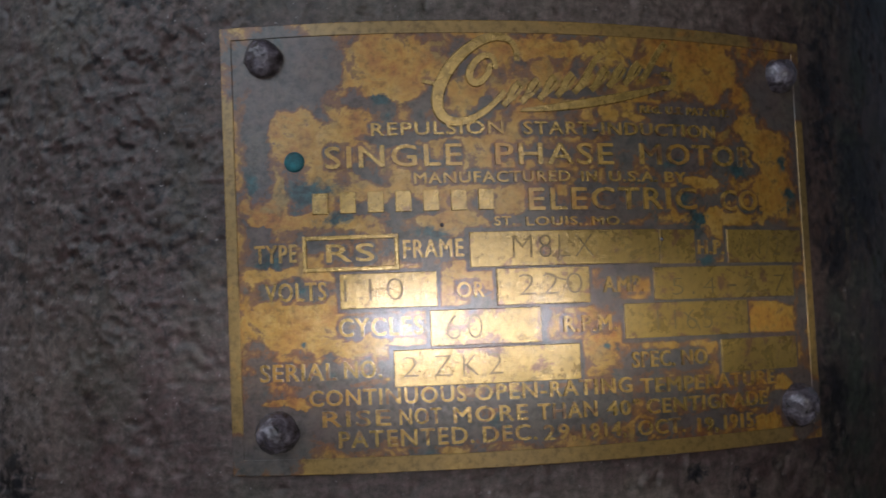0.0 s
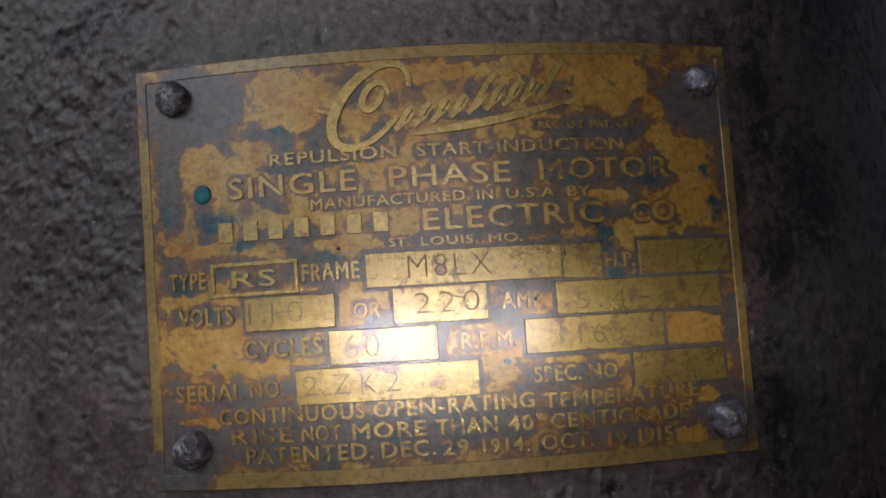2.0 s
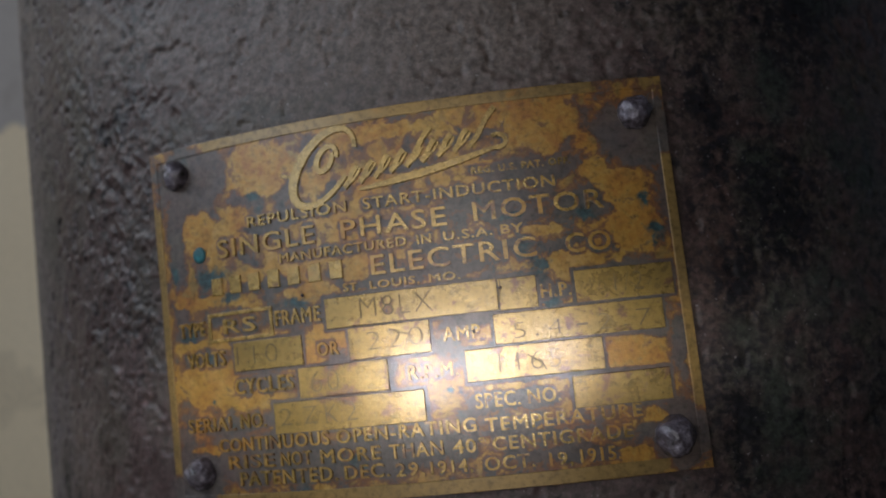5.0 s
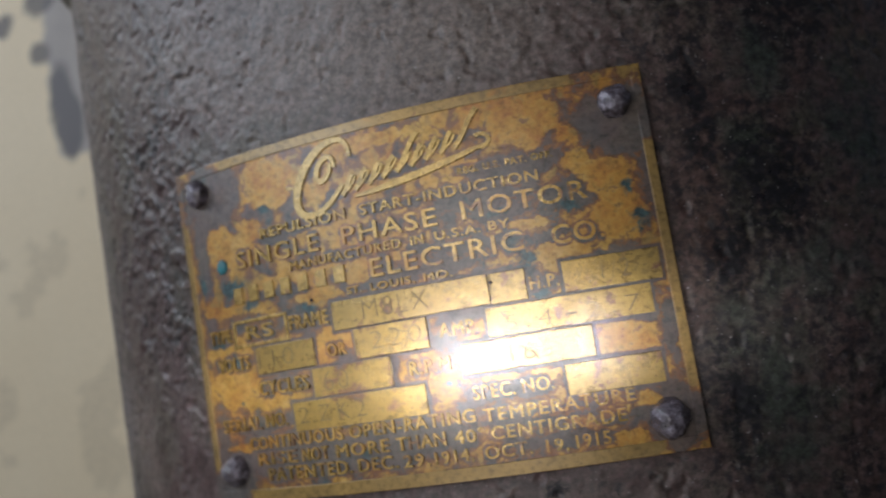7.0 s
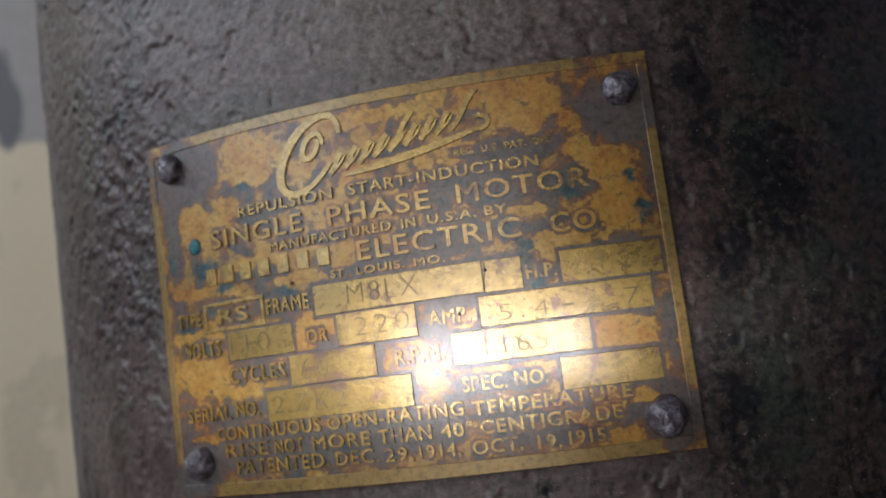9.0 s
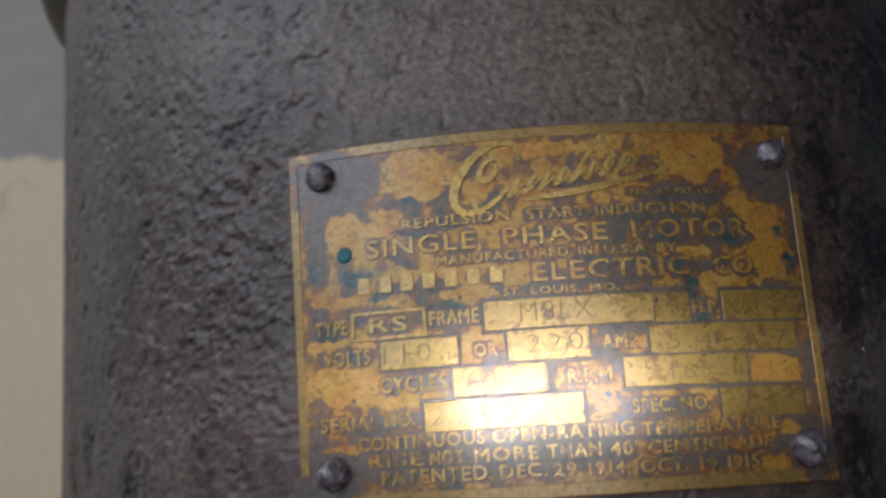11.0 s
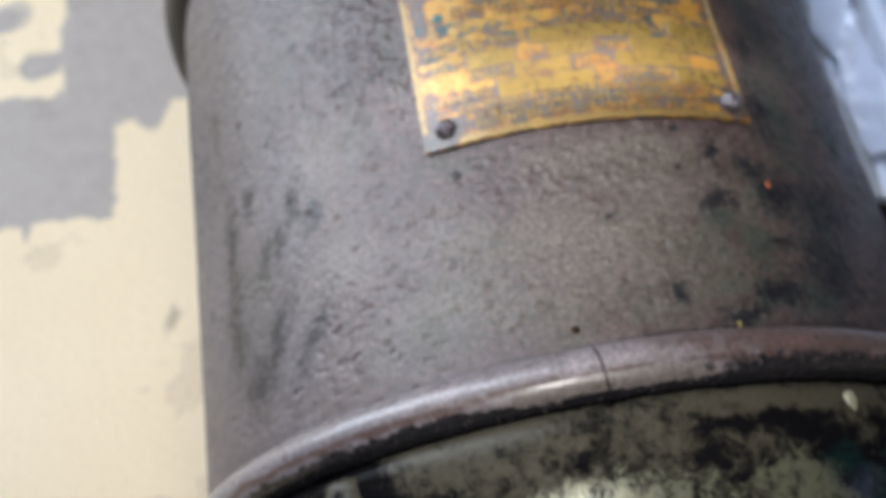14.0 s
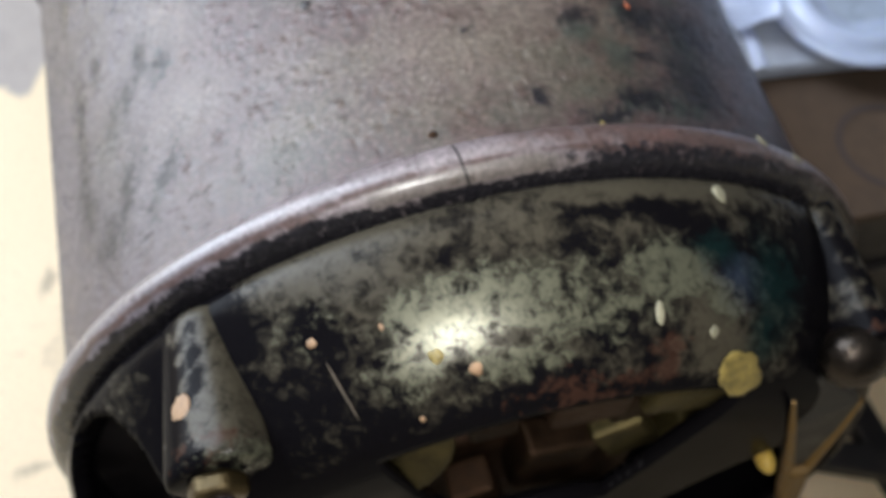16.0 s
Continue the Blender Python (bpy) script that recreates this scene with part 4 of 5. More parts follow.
AMBER_WEST = ((-25, 27, 7.1, 5.0), (-13, 23, 2.7, 2.4), (-40, 17, 4.2, 4.1), (-11, 13, 8.9, 3.2), (-17, 8, 11.5, 1.2), (-7, 6, 3.1, 2.6), (-43, 4, 5.2, 1.3), (-16, 3, 5.7, 1.2), (-44, -4, 4.4, 1.0),
              (-14, -6, 3.8, 2.6), (-40, -12, 8.6, 3.4), (-32, -16, 6.8, 1.1), (-2, 30, 11.1, 1.3), (-25, -21, 2.0, 0.7), (-12, -27, 2.0, 0.9), (2, 8, 2.2, 1.1), (-41, -24, 5.5, 0.7))
AMBER_EAST = ((29, 28, 6.6, 3.8), (30, 23, 1.3, 1.3), (38, 18, 2.6, 3.1), (43, 14, 3.5, 3.8), (43, 7, 5.0, 4.4), (36, 4, 6.4, 1.9), (26, 9, 5.2, 0.9), (29, 3, 3.3, 1.7), (19, 4, 2.4, 1.7), (17, 22, 2.4, 1.0),
              (13, 20, 4.4, 1.7), (41, -14, 5.7, 2.6), (23, -18, 6.5, 0.8), (16, -29, 4.0, 1.1), (36, -26, 3.3, 1.4), (43, -25, 2.2, 1.3), (38, -31, 3.6, 1.3), (26, -25, 5.6, 0.7))
TEAL = ((-38, 8, 5.2, 2.3), (-35, 4, 3.0, 1.5), (-44, -2, 2.5, 1.1), (-40, -7, 1.8, 1.1), (25, 4, 2.6, 2.2), (46, 13, 1.5, 1.9), (47, 7, 2.1, 2.1), (8, -17, 2.0, 0.9), (-19, 1, 2.7, 1.3),
        (27, -4, 1.7, 0.7), (-26, 22, 1.4, 0.9), (23, 12, 2.3, 0.9), (-47, 9, 1.2, 2.9), (35, 11, 1.6, 1.1), (-10, -28, 1.7, 0.7), (-40, -15, 1.1, 0.8))


def patina(u, v):
    """Tarnish, orange patina and verdigris at places of the plate."""
    u, v = np.asarray(u, float), np.asarray(v, float)
    wu = u + 3.2 * (fbm(u, v, 0.30, 41) - 0.5) + 1.6 * (fbm(u, v, 0.9, 47) - 0.5)
    wv = v + 2.4 * (fbm(u, v, 0.30, 42) - 0.5) + 1.4 * (fbm(u, v, 0.9, 48) - 0.5)
    dark = 0.44 + 1.0 * (fbm(u, v, 0.30, 43) - 0.5)
    for b in DARK_TOP + DARK_LOW:
        dark = np.maximum(dark, np.clip(blob(wu, wv, *b) * 1.4, 0, 0.95))
    amber = 0.58 + 0.8 * (fbm(u, v, 0.22, 44) - 0.5)
    for b in AMBER_WEST + AMBER_EAST:
        q = blob(wu, wv, *b)
        amber = np.maximum(amber, np.clip(q * 1.3, 0, 0.95))
        dark = dark * (1 - 0.85 * np.clip((q - 0.40) * 5, 0, 1))
    teal = 0.14 + 0.45 * (fbm(u, v, 0.35, 45) - 0.5)
    for b in TEAL:
        teal = np.maximum(teal, blob(wu, wv, *b) * 0.78)
    # dirt left in the joints round the panels
    for a, b, c, d in PANELS:
        q = np.maximum(np.maximum(a - u, u - b), np.maximum(c - v, v - d))
        dark = np.maximum(dark, np.clip(0.95 - np.abs(q - 0.3) / 0.9, 0, 0.9))
    return dark, amber, teal


def clean(rgb, d, a, g):
    return rgb[0] * d, rgb[1] * a, rgb[2] * g


def plate_sheet(u0, u1, v0, v1, h, nu, nv, depth=0.0):
    """A bent sheet on the plate, with side walls down to h - depth."""
    iu, iv = np.linspace(u0, u1, nu), np.linspace(v0, v1, nv)
    if depth:
        e = 0.05
        iu, iv = np.r_[u0 - e, u0, u0 + e, iu[1:-1], u1 - e, u1, u1 + e], np.r_[v0 - e, v0, v0 + e, iv[1:-1], v1 - e, v1, v1 + e]
    n, m = len(iv), len(iu)
    def at(i, j):
        hh = h + 0.0 * i
        if depth:
            edge = (i == 0) | (j == 0) | (i == n - 1) | (j == m - 1)
            hh = np.where(edge, h - depth, hh)
        return on_plate(iu[j], iv[i], hh)
    return sheet(n, m, at), np.tile(iu, n), np.repeat(iv, m)


STROKES = []           # points along the raised strokes, round which dirt has settled


def settle(u, v):
    """How thick the dirt lies round the raised strokes."""
    pts = np.concatenate(STROKES)
    step = 0.3
    grid, _, _ = np.histogram2d(pts[:, 0], pts[:, 1], bins=(int(104 / step), int(72 / step)), range=((-52, 52), (-36, 36)))
    grid = np.minimum(grid, 1.0)
    for _ in range(3):
        for axis in (0, 1):
            grid = (np.roll(grid, 1, axis) + grid + np.roll(grid, -1, axis)) / 3.0
    i = np.clip(((u + 52) / step).astype(int), 0, grid.shape[0] - 1)
    j = np.clip(((v + 36) / step).astype(int), 0, grid.shape[1] - 1)
    return np.clip(grid[i, j] * 3.0, 0, 1)


def text_shape(words, spacing=1.0, thin=0.0):
    """Letters of the built-in font as a flat mesh's points and faces."""
    cu = bpy.data.curves.new("letters", "FONT")
    cu.body, cu.space_character, cu.resolution_u, cu.extrude, cu.offset = words, spacing, 3, 0.03, -thin
    ob = new("letters", cu)
    got = ob.evaluated_get(bpy.context.evaluated_depsgraph_get())
    me = got.to_mesh()
    co = places(me)
    faces = [tuple(p.vertices) for p in me.polygons]
    got.to_mesh_clear()
    bpy.data.objects.remove(ob)
    bpy.data.curves.remove(cu)
    return co, faces


def lettering(words, u0, u1, v0, v1, mat, parent, label, spacing=1.0, weight=0.012, high=0.38, keep=(0.36, 0.80, 0.7)):
    """A line of letters stretched into its place on the plate."""
    co, faces = text_shape(words, spacing, max(0.0, -weight))
    lo, hi = co.min(0), co.max(0)
    top = hi[1] if not any(c in words for c in ",") else 0.72
    base = max(lo[1], -0.012)
    u = u0 + (co[:, 0] - lo[0]) / (hi[0] - lo[0]) * (u1 - u0)
    v = v0 + (co[:, 1] - base) / (top - base) * (v1 - v0)
    h = np.where(co[:, 2] > 0, high, 0.0)
    if weight > 0:
        # strokes made bolder by copies that overlap
        k, shift = len(u), weight * 9.0
        faces = faces + [tuple(i + k for i in f) for f in faces] + [tuple(i + 2 * k for i in f) for f in faces]
        u, v, h = np.r_[u, u + shift, u - shift * 0.5], np.r_[v, v, v + shift], np.r_[h, h + 0.012, h + 0.024]
    me = bpy.data.meshes.new("lettering")
    me.from_pydata(np.stack(on_plate(u, v, h), 1).tolist(), [], faces)
    me.update()
    if mat is LETTER:
        a, c = np.array([f[0] for f in faces]), np.array([f[1] for f in faces])
        for s in np.linspace(0, 1, 9):
            STROKES.append(np.stack([u[a] * (1 - s) + u[c] * s, v[a] * (1 - s) + v[c] * s], 1))
    paint(me, "patina", clean(patina(u, v), *keep))
    return link_part("lettering", me, mat, parent, label, False)


def ribbon(points, width, high, name, parent, label, keep=(0.12, 0.40, 0.3), mat=None):
    """A raised stroke along a line on the plate."""
    p = np.array(points, float)
    d = np.gradient(p, axis=0)
    d /= np.hypot(d[:, 0], d[:, 1])[:, None] + 1e-9
    nrm = np.stack([-d[:, 1], d[:, 0]], 1)
    STROKES.append(p)
    w = np.asarray(width, float) if np.ndim(width) else np.full(len(p), float(width))
    cols = [(p - nrm * w[:, None] * 0.5, 0.0), (p - nrm * w[:, None] * 0.42, high), (p + nrm * w[:, None] * 0.42, high), (p + nrm * w[:, None] * 0.5, 0.0)]
    u = np.stack([c[0][:, 0] for c in cols], 1)
    v = np.stack([c[0][:, 1] for c in cols], 1)
    h = np.stack([np.full(len(p), c[1]) for c in cols], 1)
    me = sheet(len(p), 4, lambda i, j: on_plate(u[i, j], v[i, j], h[i, j]))
    paint(me, "patina", clean(patina(u.ravel(), v.ravel()), *keep))
    return link_part(name, me, mat or LETTER, parent, label, False)


def nameplate():
    me, u, v = plate_sheet(-51.5, 51.8, -35.0, 34.6, 0.0, 420, 290, 1.0)
    me.name = "nameplate"
    face, fu, fv = me, u, v
    plate = link_part("nameplate", me, BRASS, motor, "curved brass nameplate with orange patina, tarnish and verdigris")
    # raised edge all round, rubbed clean along the middle of each side
    for a, b, c, d, lo, hi, wear in ((-51.4, -49.7, -34.9, 34.5, -29, 23, 0.16), (-49.7, 50.0, 32.6, 34.5, -38, 40, 0.35), (-49.7, 50.0, -34.9, -32.6, -40, 44, 0.12), (50.0, 51.7, -34.9, 34.5, -24, 21, 0.2)):
        n = (160, 4) if b - a > d - c else (4, 120)
        me, u, v = plate_sheet(a, b, c, d, 0.20, *n, 0.20)
        along = u if b - a > d - c else v
        rubbed = np.clip(np.minimum(along - lo, hi - along) / 3 + 0.5, 0, 1)
        dk, am, te = patina(u, v)
        paint(me, "patina", (dk * (1 - (1 - wear) * rubbed), am * (0.9 - 0.45 * rubbed), te * (1 - 0.6 * rubbed)))
        link_part("border_strip", me, BRASS, plate, "rubbed brass edge strip")
    # panels for the ratings
    for a, b, c, d in PANELS:
        me, u, v = plate_sheet(a, b, c, d, 0.30, max(8, int(b - a)), 6, 0.30)
        dk, am, te = patina(u, v)
        paint(me, "patina", (0.42 * fbm(u, v, 0.2, 46) + 0.04 + 0.1 * (dk > 0.6), 0.36 * am, 0.5 * te))
        link_part("rating_panel", me, PANEL, plate, "smooth raised brass panel")
    # frame of the type box
    for a, b, c, d in ((-39.4, -24.6, 0.7, 1.3), (-39.4, -24.6, -4.2, -3.6), (-39.4, -38.8, -3.6, 0.7), (-25.2, -24.6, -3.6, 0.7)):
        me, u, v = plate_sheet(a, b, c, d, 0.25, 14, 3, 0.25)
        paint(me, "patina", clean(patina(u, v), 0.4, 0.6, 0.4))
        link_part("box_frame", me, LETTER, plate)
    raised = "raised brass letters"
    upper = (("REG. U.S. PAT. OFF.", 16.0, 33.5, 20.1, 21.3), ("REPULSION", -28.1, -7.5, 16.5, 18.5), ("START-INDUCTION", -4.2, 30.3, 16.4, 18.4),
             ("SINGLE", -35.4, -14.3, 11.6, 15.0), ("PHASE", -8.9, 10.6, 11.6, 15.0), ("MOTOR", 15.5, 38.4, 11.7, 15.1),
             ("MANUFACTURED", -21.8, 3.0, 8.9, 10.6), ("IN", 5.0, 7.5, 8.9, 10.5), ("U.S.A.", 9.8, 18.4, 8.9, 10.5), ("BY", 20.0, 23.8, 8.9, 10.5),
             ("ELECTRIC", -3.9, 25.7, 4.4, 7.9), ("CO.", 30.9, 40.2, 4.3, 7.7), ("ST.", -9.6, -6.4, 2.1, 3.5), ("LOUIS,", -4.5, 4.6, 2.0, 3.4), ("MO.", 6.4, 11.9, 1.9, 3.3))
    middle = (("TYPE", -46.9, -40.3, -2.6, 0.1), ("RS", -35.7, -28.4, -2.8, -0.1), ("FRAME", -23.9, -14.7, -2.5, 0.2), ("H.P.", 25.6, 30.8, -3.0, -0.7), ("VOLTS", -45.4, -36.0, -8.6, -5.8),
              ("OR", -15.9, -11.7, -8.9, -6.5), ("AMP.", 7.7, 15.0, -8.8, -6.3), ("CYCLES", -34.2, -21.4, -14.3, -11.5), ("R.P.M.", 0.8, 9.7, -14.8, -12.3), ("SERIAL", -46.6, -34.9, -20.8, -18.2),
              ("NO.", -33.6, -28.0, -20.6, -18.0), ("SPEC.", 12.1, 19.8, -20.9, -18.4), ("NO.", 21.2, 26.8, -20.9, -18.5))
    lower = (("CONTINUOUS", -39.1, -15.3, -24.7, -22.3), ("OPEN-RATING", -13.8, 11.7, -24.7, -22.3), ("TEMPERATURE", 13.3, 40.4, -25.0, -22.7),
             ("RISE", -37.2, -26.9, -27.9, -25.5), ("NOT", -25.5, -19.2, -27.9, -25.5), ("MORE", -17.3, -5.8, -28.0, -25.6), ("THAN", -4.1, 5.5, -28.1, -25.7), ("40\u00b0", 7.3, 12.9, -28.2, -25.8),
             ("CENTIGRADE", 14.2, 38.3, -28.3, -26.0), ("PATENTED.", -34.8, -14.3, -31.1, -28.6), ("DEC.", -12.9, -4.5, -31.1, -28.7), ("29,", -3.3, 1.8, -31.3, -28.9), ("1914,", 3.0, 10.3, -31.4, -29.1),
             ("OCT.", 12.5, 21.0, -31.6, -29.3), ("19,", 23.6, 27.5, -31.8, -29.5), ("1915.", 28.9, 35.8, -31.8, -29.5))
    for words, u0, u1, v0, v1 in upper + middle + lower:
        lettering(words, u0, u1, v0, v1, LETTER, plate, raised, 1.12, 0.010 if v1 - v0 > 2.2 else 0.008)
    # stamped figures on the panels
    for words, u0, u1, v0, v1 in (("M8LX", -6.9, 6.4, -3.0, 0.6), ("1/2", 38.5, 43.6, -3.2, 0.1), ("110", -33.2, -24.1, -8.9, -5.5), ("220", -6.2, 4.2, -8.8, -5.5),
                                  ("60", -17.8, -12.2, -15.2, -11.4), ("1165", 16.9, 27.6, -15.1, -11.9), ("2", -24.8, -22.3, -20.7, -17.6), ("Z", -19.9, -17.1, -20.7, -17.6), ("K", -15.5, -13.1, -20.8, -17.6),
                                  ("2", -11.6, -9.3, -20.8, -17.5), ("5", 20.0, 22.2, -9.5, -6.8), (".", 23.8, 24.4, -9.5, -9.0), ("4", 26.0, 28.6, -9.5, -6.8), ("-", 31.0, 33.0, -8.4, -8.0),
                                  ("2", 34.8, 37.2, -9.5, -6.7), (".", 39.2, 39.8, -9.4, -8.9), ("7", 41.6, 44.2, -9.4, -6.6)):
        ob = lettering(words, u0, u1, v0, v1, STAMP, plate, "stamped dark figures", 1.15, -0.020 if words.isalnum() or len(words) > 1 else 0.0, 0.335)
        ob.name = "stamped_figure"
    # a maker's word as plain bars, and the maker's mark as plain strokes
    for k in range(7):
        a = -37.6 + k * 4.28
        me, u, v = plate_sheet(a, a + 2.4, 4.7, 7.9, 0.36, 5, 5, 0.36)
        STROKES.append(np.stack([a + 1.25 + 1.3 * np.sign(np.cos(np.linspace(0, 25, 160))), np.linspace(4.6, 8.0, 160)], 1))
        paint(me, "patina", clean(patina(u, v), 0.3, 0.5, 0.6))
        link_part("plain_bar", me, LETTER, plate, "plain raised brass bar")
    t = np.linspace(0, 1, 70)
    a = np.radians(-38 + 318 * t)
    long, short = 8.2 * np.cos(a), 4.5 * np.sin(a)
    ribbon(np.stack([-11.2 + 0.68 * long - 0.73 * short, 25.2 + 0.73 * long + 0.68 * short], 1), 1.0 + 1.1 * np.sin(np.pi * t) ** 2, 0.34, "mark_loop", plate, "raised brass loop of the maker's mark")
    a = np.radians(-60 + 400 * t)
    long, short = (3.0 - 1.2 * t) * np.cos(a), (1.9 - 0.9 * t) * np.sin(a)
    ribbon(np.stack([-10.6 + 0.6 * long - 0.8 * short, 26.5 + 0.8 * long + 0.6 * short], 1), 0.9 + 0.4 * np.sin(np.pi * t), 0.35, "mark_loop", plate, "raised brass loop of the maker's mark")
    ribbon(np.stack([-19.9 + 3.4 * t[:20] * 3.6, 25.0 - 0.9 * t[:20] * 3.6], 1), 0.7, 0.33, "mark_stroke", plate, "short raised brass stroke")
    ribbon(np.stack([-4.6 + 26.5 * t, 20.2 + 4.6 * t ** 1.1 - 0.5 * np.sin(np.pi * t)], 1), 0.4 + 1.2 * np.sin(np.pi * t) ** 0.7, 0.34, "mark_swoosh", plate, "raised brass swoosh of the maker's mark")
    a = np.radians(-120 + 250 * t)
    ribbon(np.stack([21.2 + 1.5 * np.cos(a), 25.6 + 1.2 * np.sin(a)], 1), 0.9, 0.34, "mark_loop", plate, "raised brass loop of the maker's mark")
    # slanted strokes of even width, joined at their feet
    tt = np.linspace(0, 1, 12)
    for k in range(9):
        q = k / 8
        x0, y0 = -7.4 + 23.6 * q, 20.9 + 4.3 * q
        tall = 6.6 if k in (4, 8) else 3.7
        ribbon(np.stack([x0 + 0.78 * tall * tt + 0.2 * np.sin(6.3 * tt), y0 + tall * tt], 1), 1.15, 0.34, "mark_stroke", plate, "slanted raised brass stroke")
    for k in range(8):
        q = (k + 0.5) / 8
        x0, y0 = -7.4 + 23.6 * q, 20.9 + 4.3 * q
        ribbon(np.stack([x0 - 1.1 + 3.0 * tt, y0 + 0.3 + 2.6 * tt ** 2], 1), 0.55, 0.32, "mark_stroke", plate, "thin joining stroke")
    for line in (((17.9, -3.6), (18.3, -1.8), (18.7, -0.6), (18.6, 1.0)), ((-2.0, -5.4), (0.5, -6.4), (1.6, -6.6)), ((22.0, -12.4), (24.5, -14.2), (25.0, -15.4))):
        ribbon(smooth_profile(line, 14), 0.30, 0.325, "dent", plate, "short dark dent in a panel", (1.0, 0.5, 0.5), STAMP)
    dark, amber, teal = patina(fu, fv)
    paint(face, "patina", (np.maximum(dark, 0.26 + 0.34 * settle(fu, fv)), amber, teal))
    # rivets
    for th, yy, size, flat in ((-18.7, 0.0298, 3.0, 0.95), (19.4, 0.0278, 3.1, 1.0), (-18.6, -0.0281, 3.2, 1.0), (19.2, -0.0294, 3.6, 1.1)):
        bm = bmesh.new()
        bmesh.ops.create_uvsphere(bm, u_segments=40, v_segments=24, radius=1.0)
        for vert in bm.verts:
            k = 1 + 0.12 * noise.noise(vert.co * 1.1 + Vector((th, yy * 90, 0))) + 0.09 * noise.noise(vert.co * 3 + Vector((th, 0, 0)))
            z = max(vert.co.z, -0.25)
            vert.co = Vector((vert.co.x * size * k, vert.co.y * size * k, z * size * flat * k)) / 1000
        bmesh.ops.transform(bm, matrix=around(th, PR + 0.0002, yy), verts=bm.verts)
        part("rivet", bm, RIVET, plate, "dark domed steel rivet", True)
    bm = bmesh.new()
    bmesh.ops.create_uvsphere(bm, u_segments=24, v_segments=8, radius=1.0, matrix=around(math.degrees(-0.0402 / PR), PR + 0.0001, 0.0133) @ Matrix.Diagonal((0.0016, 0.0016, 0.0004, 1)))
    part("verdigris_spot", bm, VERDIGRIS, plate, "bright teal verdigris spot", True)
    # small dings
    for uu, vv in ((-17.8, 2.6), (18.6, -0.6), (13.2, -7.6)):
        bm = bmesh.new()
        bmesh.ops.create_icosphere(bm, subdivisions=2, radius=0.00035)
        bmesh.ops.transform(bm, matrix=around(math.degrees(uu / 1000 / PR), PR + 0.0003, vv / 1000), verts=bm.verts)
        part("grit", bm, RIVET, plate)


nameplate()


# ---- feet of the motor ----
def feet():
    for y in (-0.085, 0.075):
        bm = bmesh.new()
        box(bm, 0, y, 0.010, 0.150, 0.036, 0.020, 0.003)
        part("foot", bm, BLACK, motor, "black iron foot")
        bm = bmesh.new()
        box(bm, 0, y, 0.030, 0.090, 0.028, 0.030, 0.003)
        part("foot_web", bm, BLACK, motor)


feet()


# ---- things beside the motor ----
TOP = 0.2025           # top of the crate beside the motor


def crate():
    ob = tagged(new("crate"), "black plastic crate standing close beside the motor", "crate")
    bm = bmesh.new()
    box(bm, 0.3235, 0.125, (TOP - 0.006) / 2, 0.355, 0.420, TOP - 0.006, 0.004)
    part("shell", bm, BLACK, ob)
    for z in (0.05, 0.10, 0.15):
        bm = bmesh.new()
        box(bm, 0.325, -0.0865, z, 0.33, 0.004, 0.008, 0.001)
        part("rib", bm, BLACK, ob)


def cardboard():
    ob = tagged(new("cardboard_sheet"), "brown cardboard sheet with a printed ring on a black crate", "cardboard")
    bm = bmesh.new()
    box(bm, 0.322, 0.124, TOP - 0.003, 0.357, 0.426, 0.0058, 0.001)
    part("sheet", bm, BROWN, ob)
    bm = bmesh.new()
    n, ring = 48, []
    for k in range(n):
        a = 2 * math.pi * k / n
        ring.append([bm.verts.new((0.1825 + r * math.cos(a), -0.0605 + 0.95 * r * math.sin(a), TOP + 0.0005)) for r in (0.0190, 0.0222)])
    for k in range(n):
        a, b = ring[k], ring[(k + 1) % n]
        bm.faces.new((a[0], a[1], b[1], b[0]))
    part("printed_ring", bm, INK, ob, "dark printed ring")


def rounded(bm, x0, x1, y0, y1, r, z):
    pts = []
    for cx, cy, a0 in ((x1 - r, y1 - r, 0), (x0 + r, y1 - r, 90), (x0 + r, y0 + r, 180), (x1 - r, y0 + r, 270)):
        for k in range(9):
            a = radians(a0 + 90 * k / 8)
            pts.append(bm.verts.new((cx + r * math.cos(a), cy + r * math.sin(a), z)))
    return pts


def wrapped_board():
    """A flat board in bluish clear wrap, under the tray."""
    ob = tagged(new("wrapped_board"), "flat grey-blue board in clear wrap on brown cardboard", "board")
    bm = bmesh.new()
    box(bm, 0, 0, 0, 0.300, 0.128, 0.0088, 0.002)
    bmesh.ops.transform(bm, matrix=pose(0.2855, 0.0375, TOP + 0.0046, 0, 0, -2.5), verts=bm.verts)
    part("board", bm, WRAP, ob, "", True)
    def fold(i, j):
        a, b = i / 24.0, j / 5.0
        return 0.1375 + 0.0065 * b + 0.002 * np.sin(5 * a), -0.021 + 0.070 * a, TOP + 0.0096 + 0.0018 * np.sin(3.1416 * b) * (0.6 + 0.4 * np.sin(11 * a))
    link_part("fold", sheet(25, 6, fold), TUBLID, ob, "raised blue fold of the wrap")


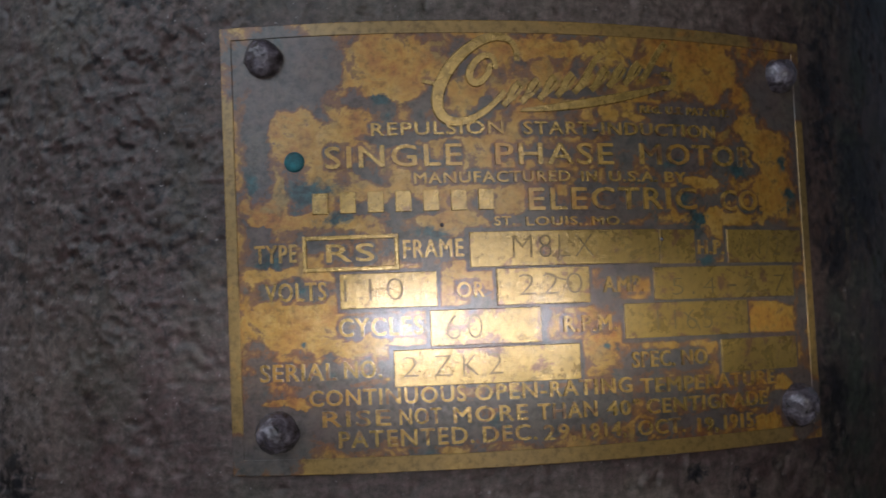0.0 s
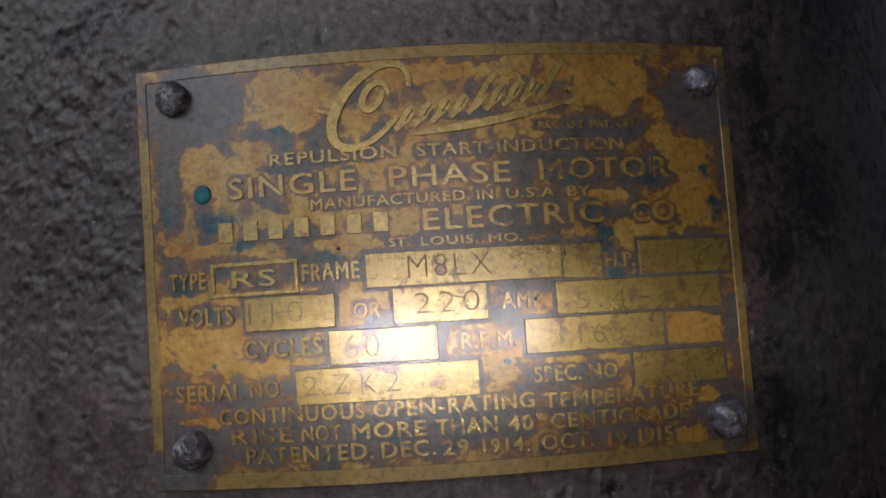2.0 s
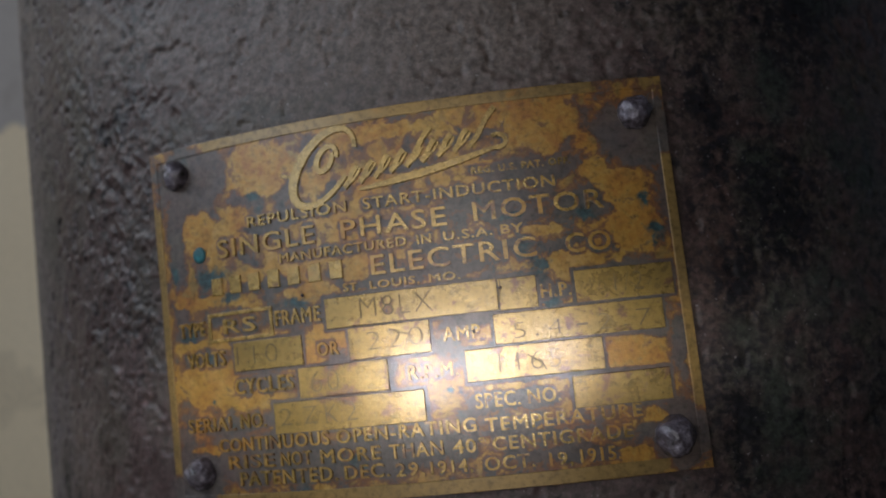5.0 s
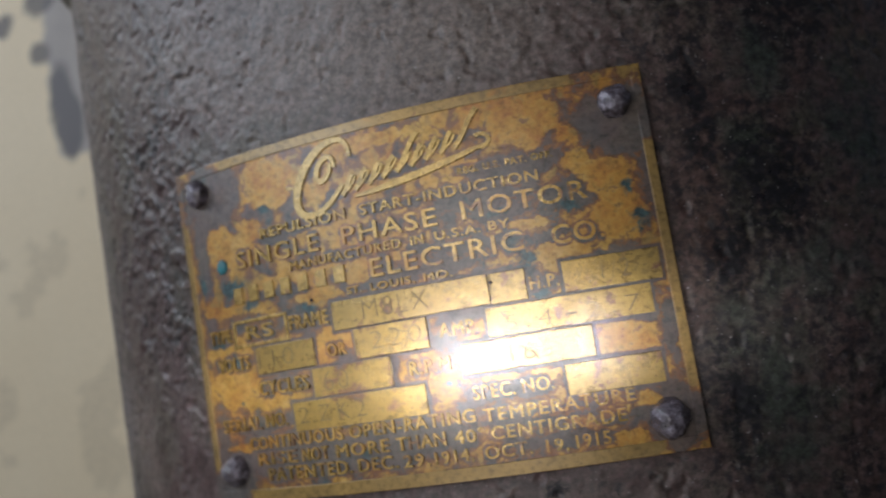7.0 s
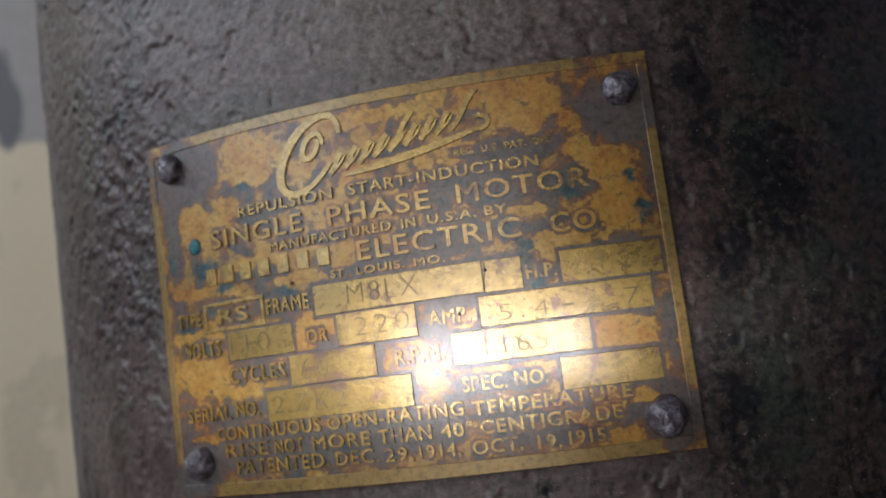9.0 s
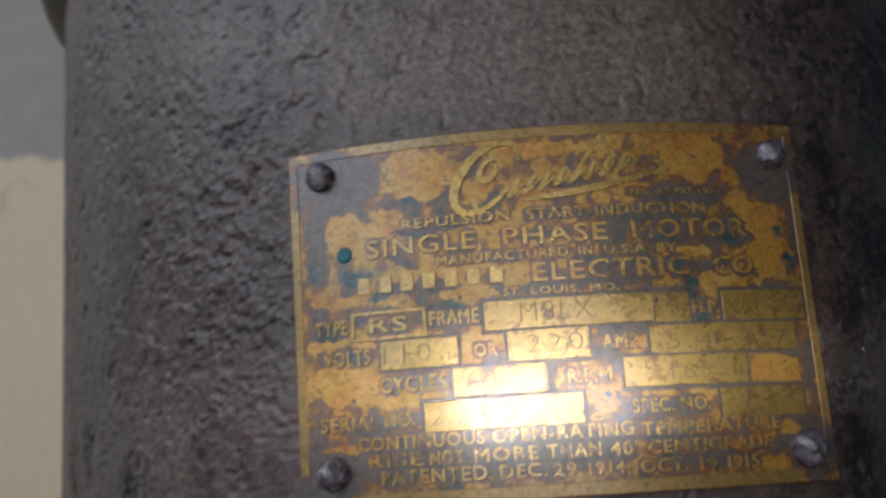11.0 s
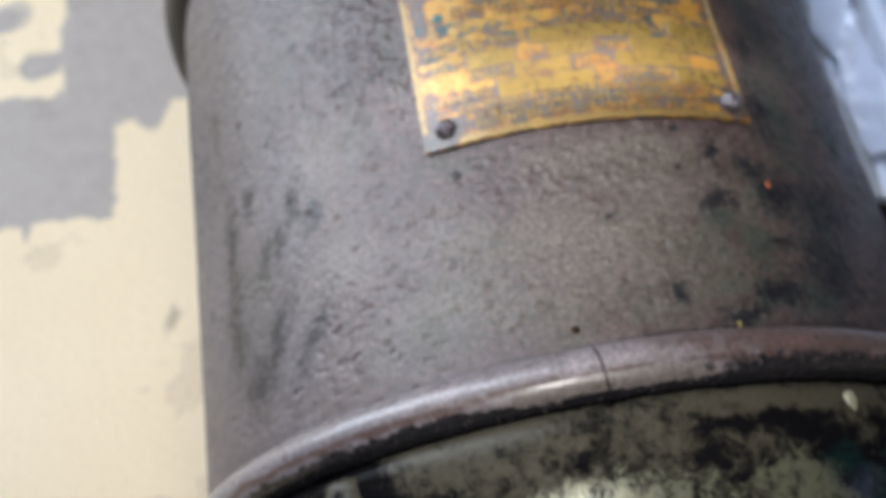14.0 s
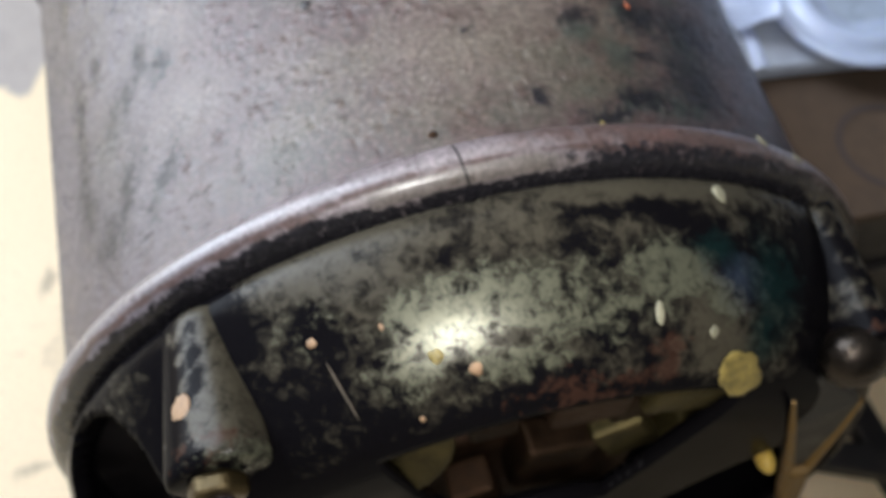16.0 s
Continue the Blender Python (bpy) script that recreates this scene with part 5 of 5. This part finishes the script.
def tray():
    ob = tagged(new("plastic_tray"), "bluish white plastic tray with a rounded rim on wrapped board", "tray")
    bm = bmesh.new()
    steps = []
    for grow, z in ((-0.006, 0.0092), (-0.004, 0.0095), (-0.001, 0.0125), (0.006, 0.0128), (0.0085, 0.0140), (0.0085, 0.0155), (0.0065, 0.0168), (0.0035, 0.0160),
                    (0.001, 0.0176), (-0.001, 0.0198), (-0.004, 0.0204), (-0.007, 0.0192), (-0.010, 0.0150), (-0.013, 0.0112), (-0.020, 0.0104)):
        steps.append(rounded(bm, 0.1625 - grow, 0.4300 + grow, -0.0245 - grow, 0.2600 + grow, 0.026 + grow, TOP + z))
    n = len(steps[0])
    for a, b in zip(steps, steps[1:]):
        for k in range(n):
            bm.faces.new((a[k], a[(k + 1) % n], b[(k + 1) % n], b[k]))
    bm.faces.new(steps[0])
    part("tray_body", bm, TUB, ob, "", True)
    bm = bmesh.new()
    bm.faces.new(rounded(bm, 0.1825, 0.4100, -0.0045, 0.2400, 0.008, TOP + 0.0104))
    part("tray_floor", bm, TUBFLOOR, ob, "grey-blue tray floor")
    # a raised ring round the tray's middle
    bm = bmesh.new()
    loops = [rounded(bm, 0.1915 + g, 0.4010 - g, 0.0050 + g, 0.2310 - g, 0.030 - g, TOP + z) for g, z in ((0.0, 0.0106), (0.0015, 0.0135), (0.0035, 0.0142), (0.0055, 0.0135), (0.007, 0.0106))]
    for a, b in zip(loops, loops[1:]):
        for k in range(n):
            bm.faces.new((a[k], a[(k + 1) % n], b[(k + 1) % n], b[k]))
    part("raised_ring", bm, TUB, ob, "", True)


def packet():
    """A crumpled printed packet beside the tray."""
    ob = tagged(new("printed_packet"), "crumpled white packet with red and blue print beside a tray", "packet")
    def shape(a, b):
        x = 0.1490 - 0.0125 * b + 0.0012 * np.sin(17 * a)
        z = TOP + 0.0245 - 0.012 * b + 0.0020 * np.sin(9 * a + 4 * b) + 0.0013 * np.sin(23 * a + 2 * b) + 0.0007 * np.sin(41 * a - 5 * b)
        return x, -0.010 + 0.105 * a + 0.006 * b * (1 - a), z
    me = sheet(61, 13, lambda i, j: shape(i / 60.0, j / 12.0))
    link_part("wrapper", me, TUBLID, ob).modifiers.new("thickness", "SOLIDIFY").thickness = 0.0010
    for y, w, mat, label in ((0.10, 0.05, RED, "red printed mark"), (0.36, 0.07, RED, "red printed mark"), (0.58, 0.14, BLUE, "blue printed mark"), (0.80, 0.06, RED, "red printed mark")):
        def mark(i, j):
            x, yy, z = shape(y + w * (i / 6.0 - 0.5), 0.45 + 0.5 * j / 6.0)
            return x, yy, z + 0.0008
        link_part("print_mark", sheet(7, 7, mark), mat, ob, label)


def rods():
    for m, lx in ((pose(0.2405, -0.119, 0.006, 0, 0, 96), 0.060), (pose(0.226, -0.1335, 0.018, 0, 0, -22), 0.11)):
        rod = tagged(new("iron_rod"), "thin black iron rod lying on the floor", "rod", "rods beside the motor")
        bm = bmesh.new()
        box(bm, 0, 0, 0, lx, 0.016, 0.012, 0.002)
        bmesh.ops.transform(bm, matrix=m, verts=bm.verts)
        part("rod", bm, BLACK, rod)


crate()
cardboard()
wrapped_board()
tray()
packet()
rods()
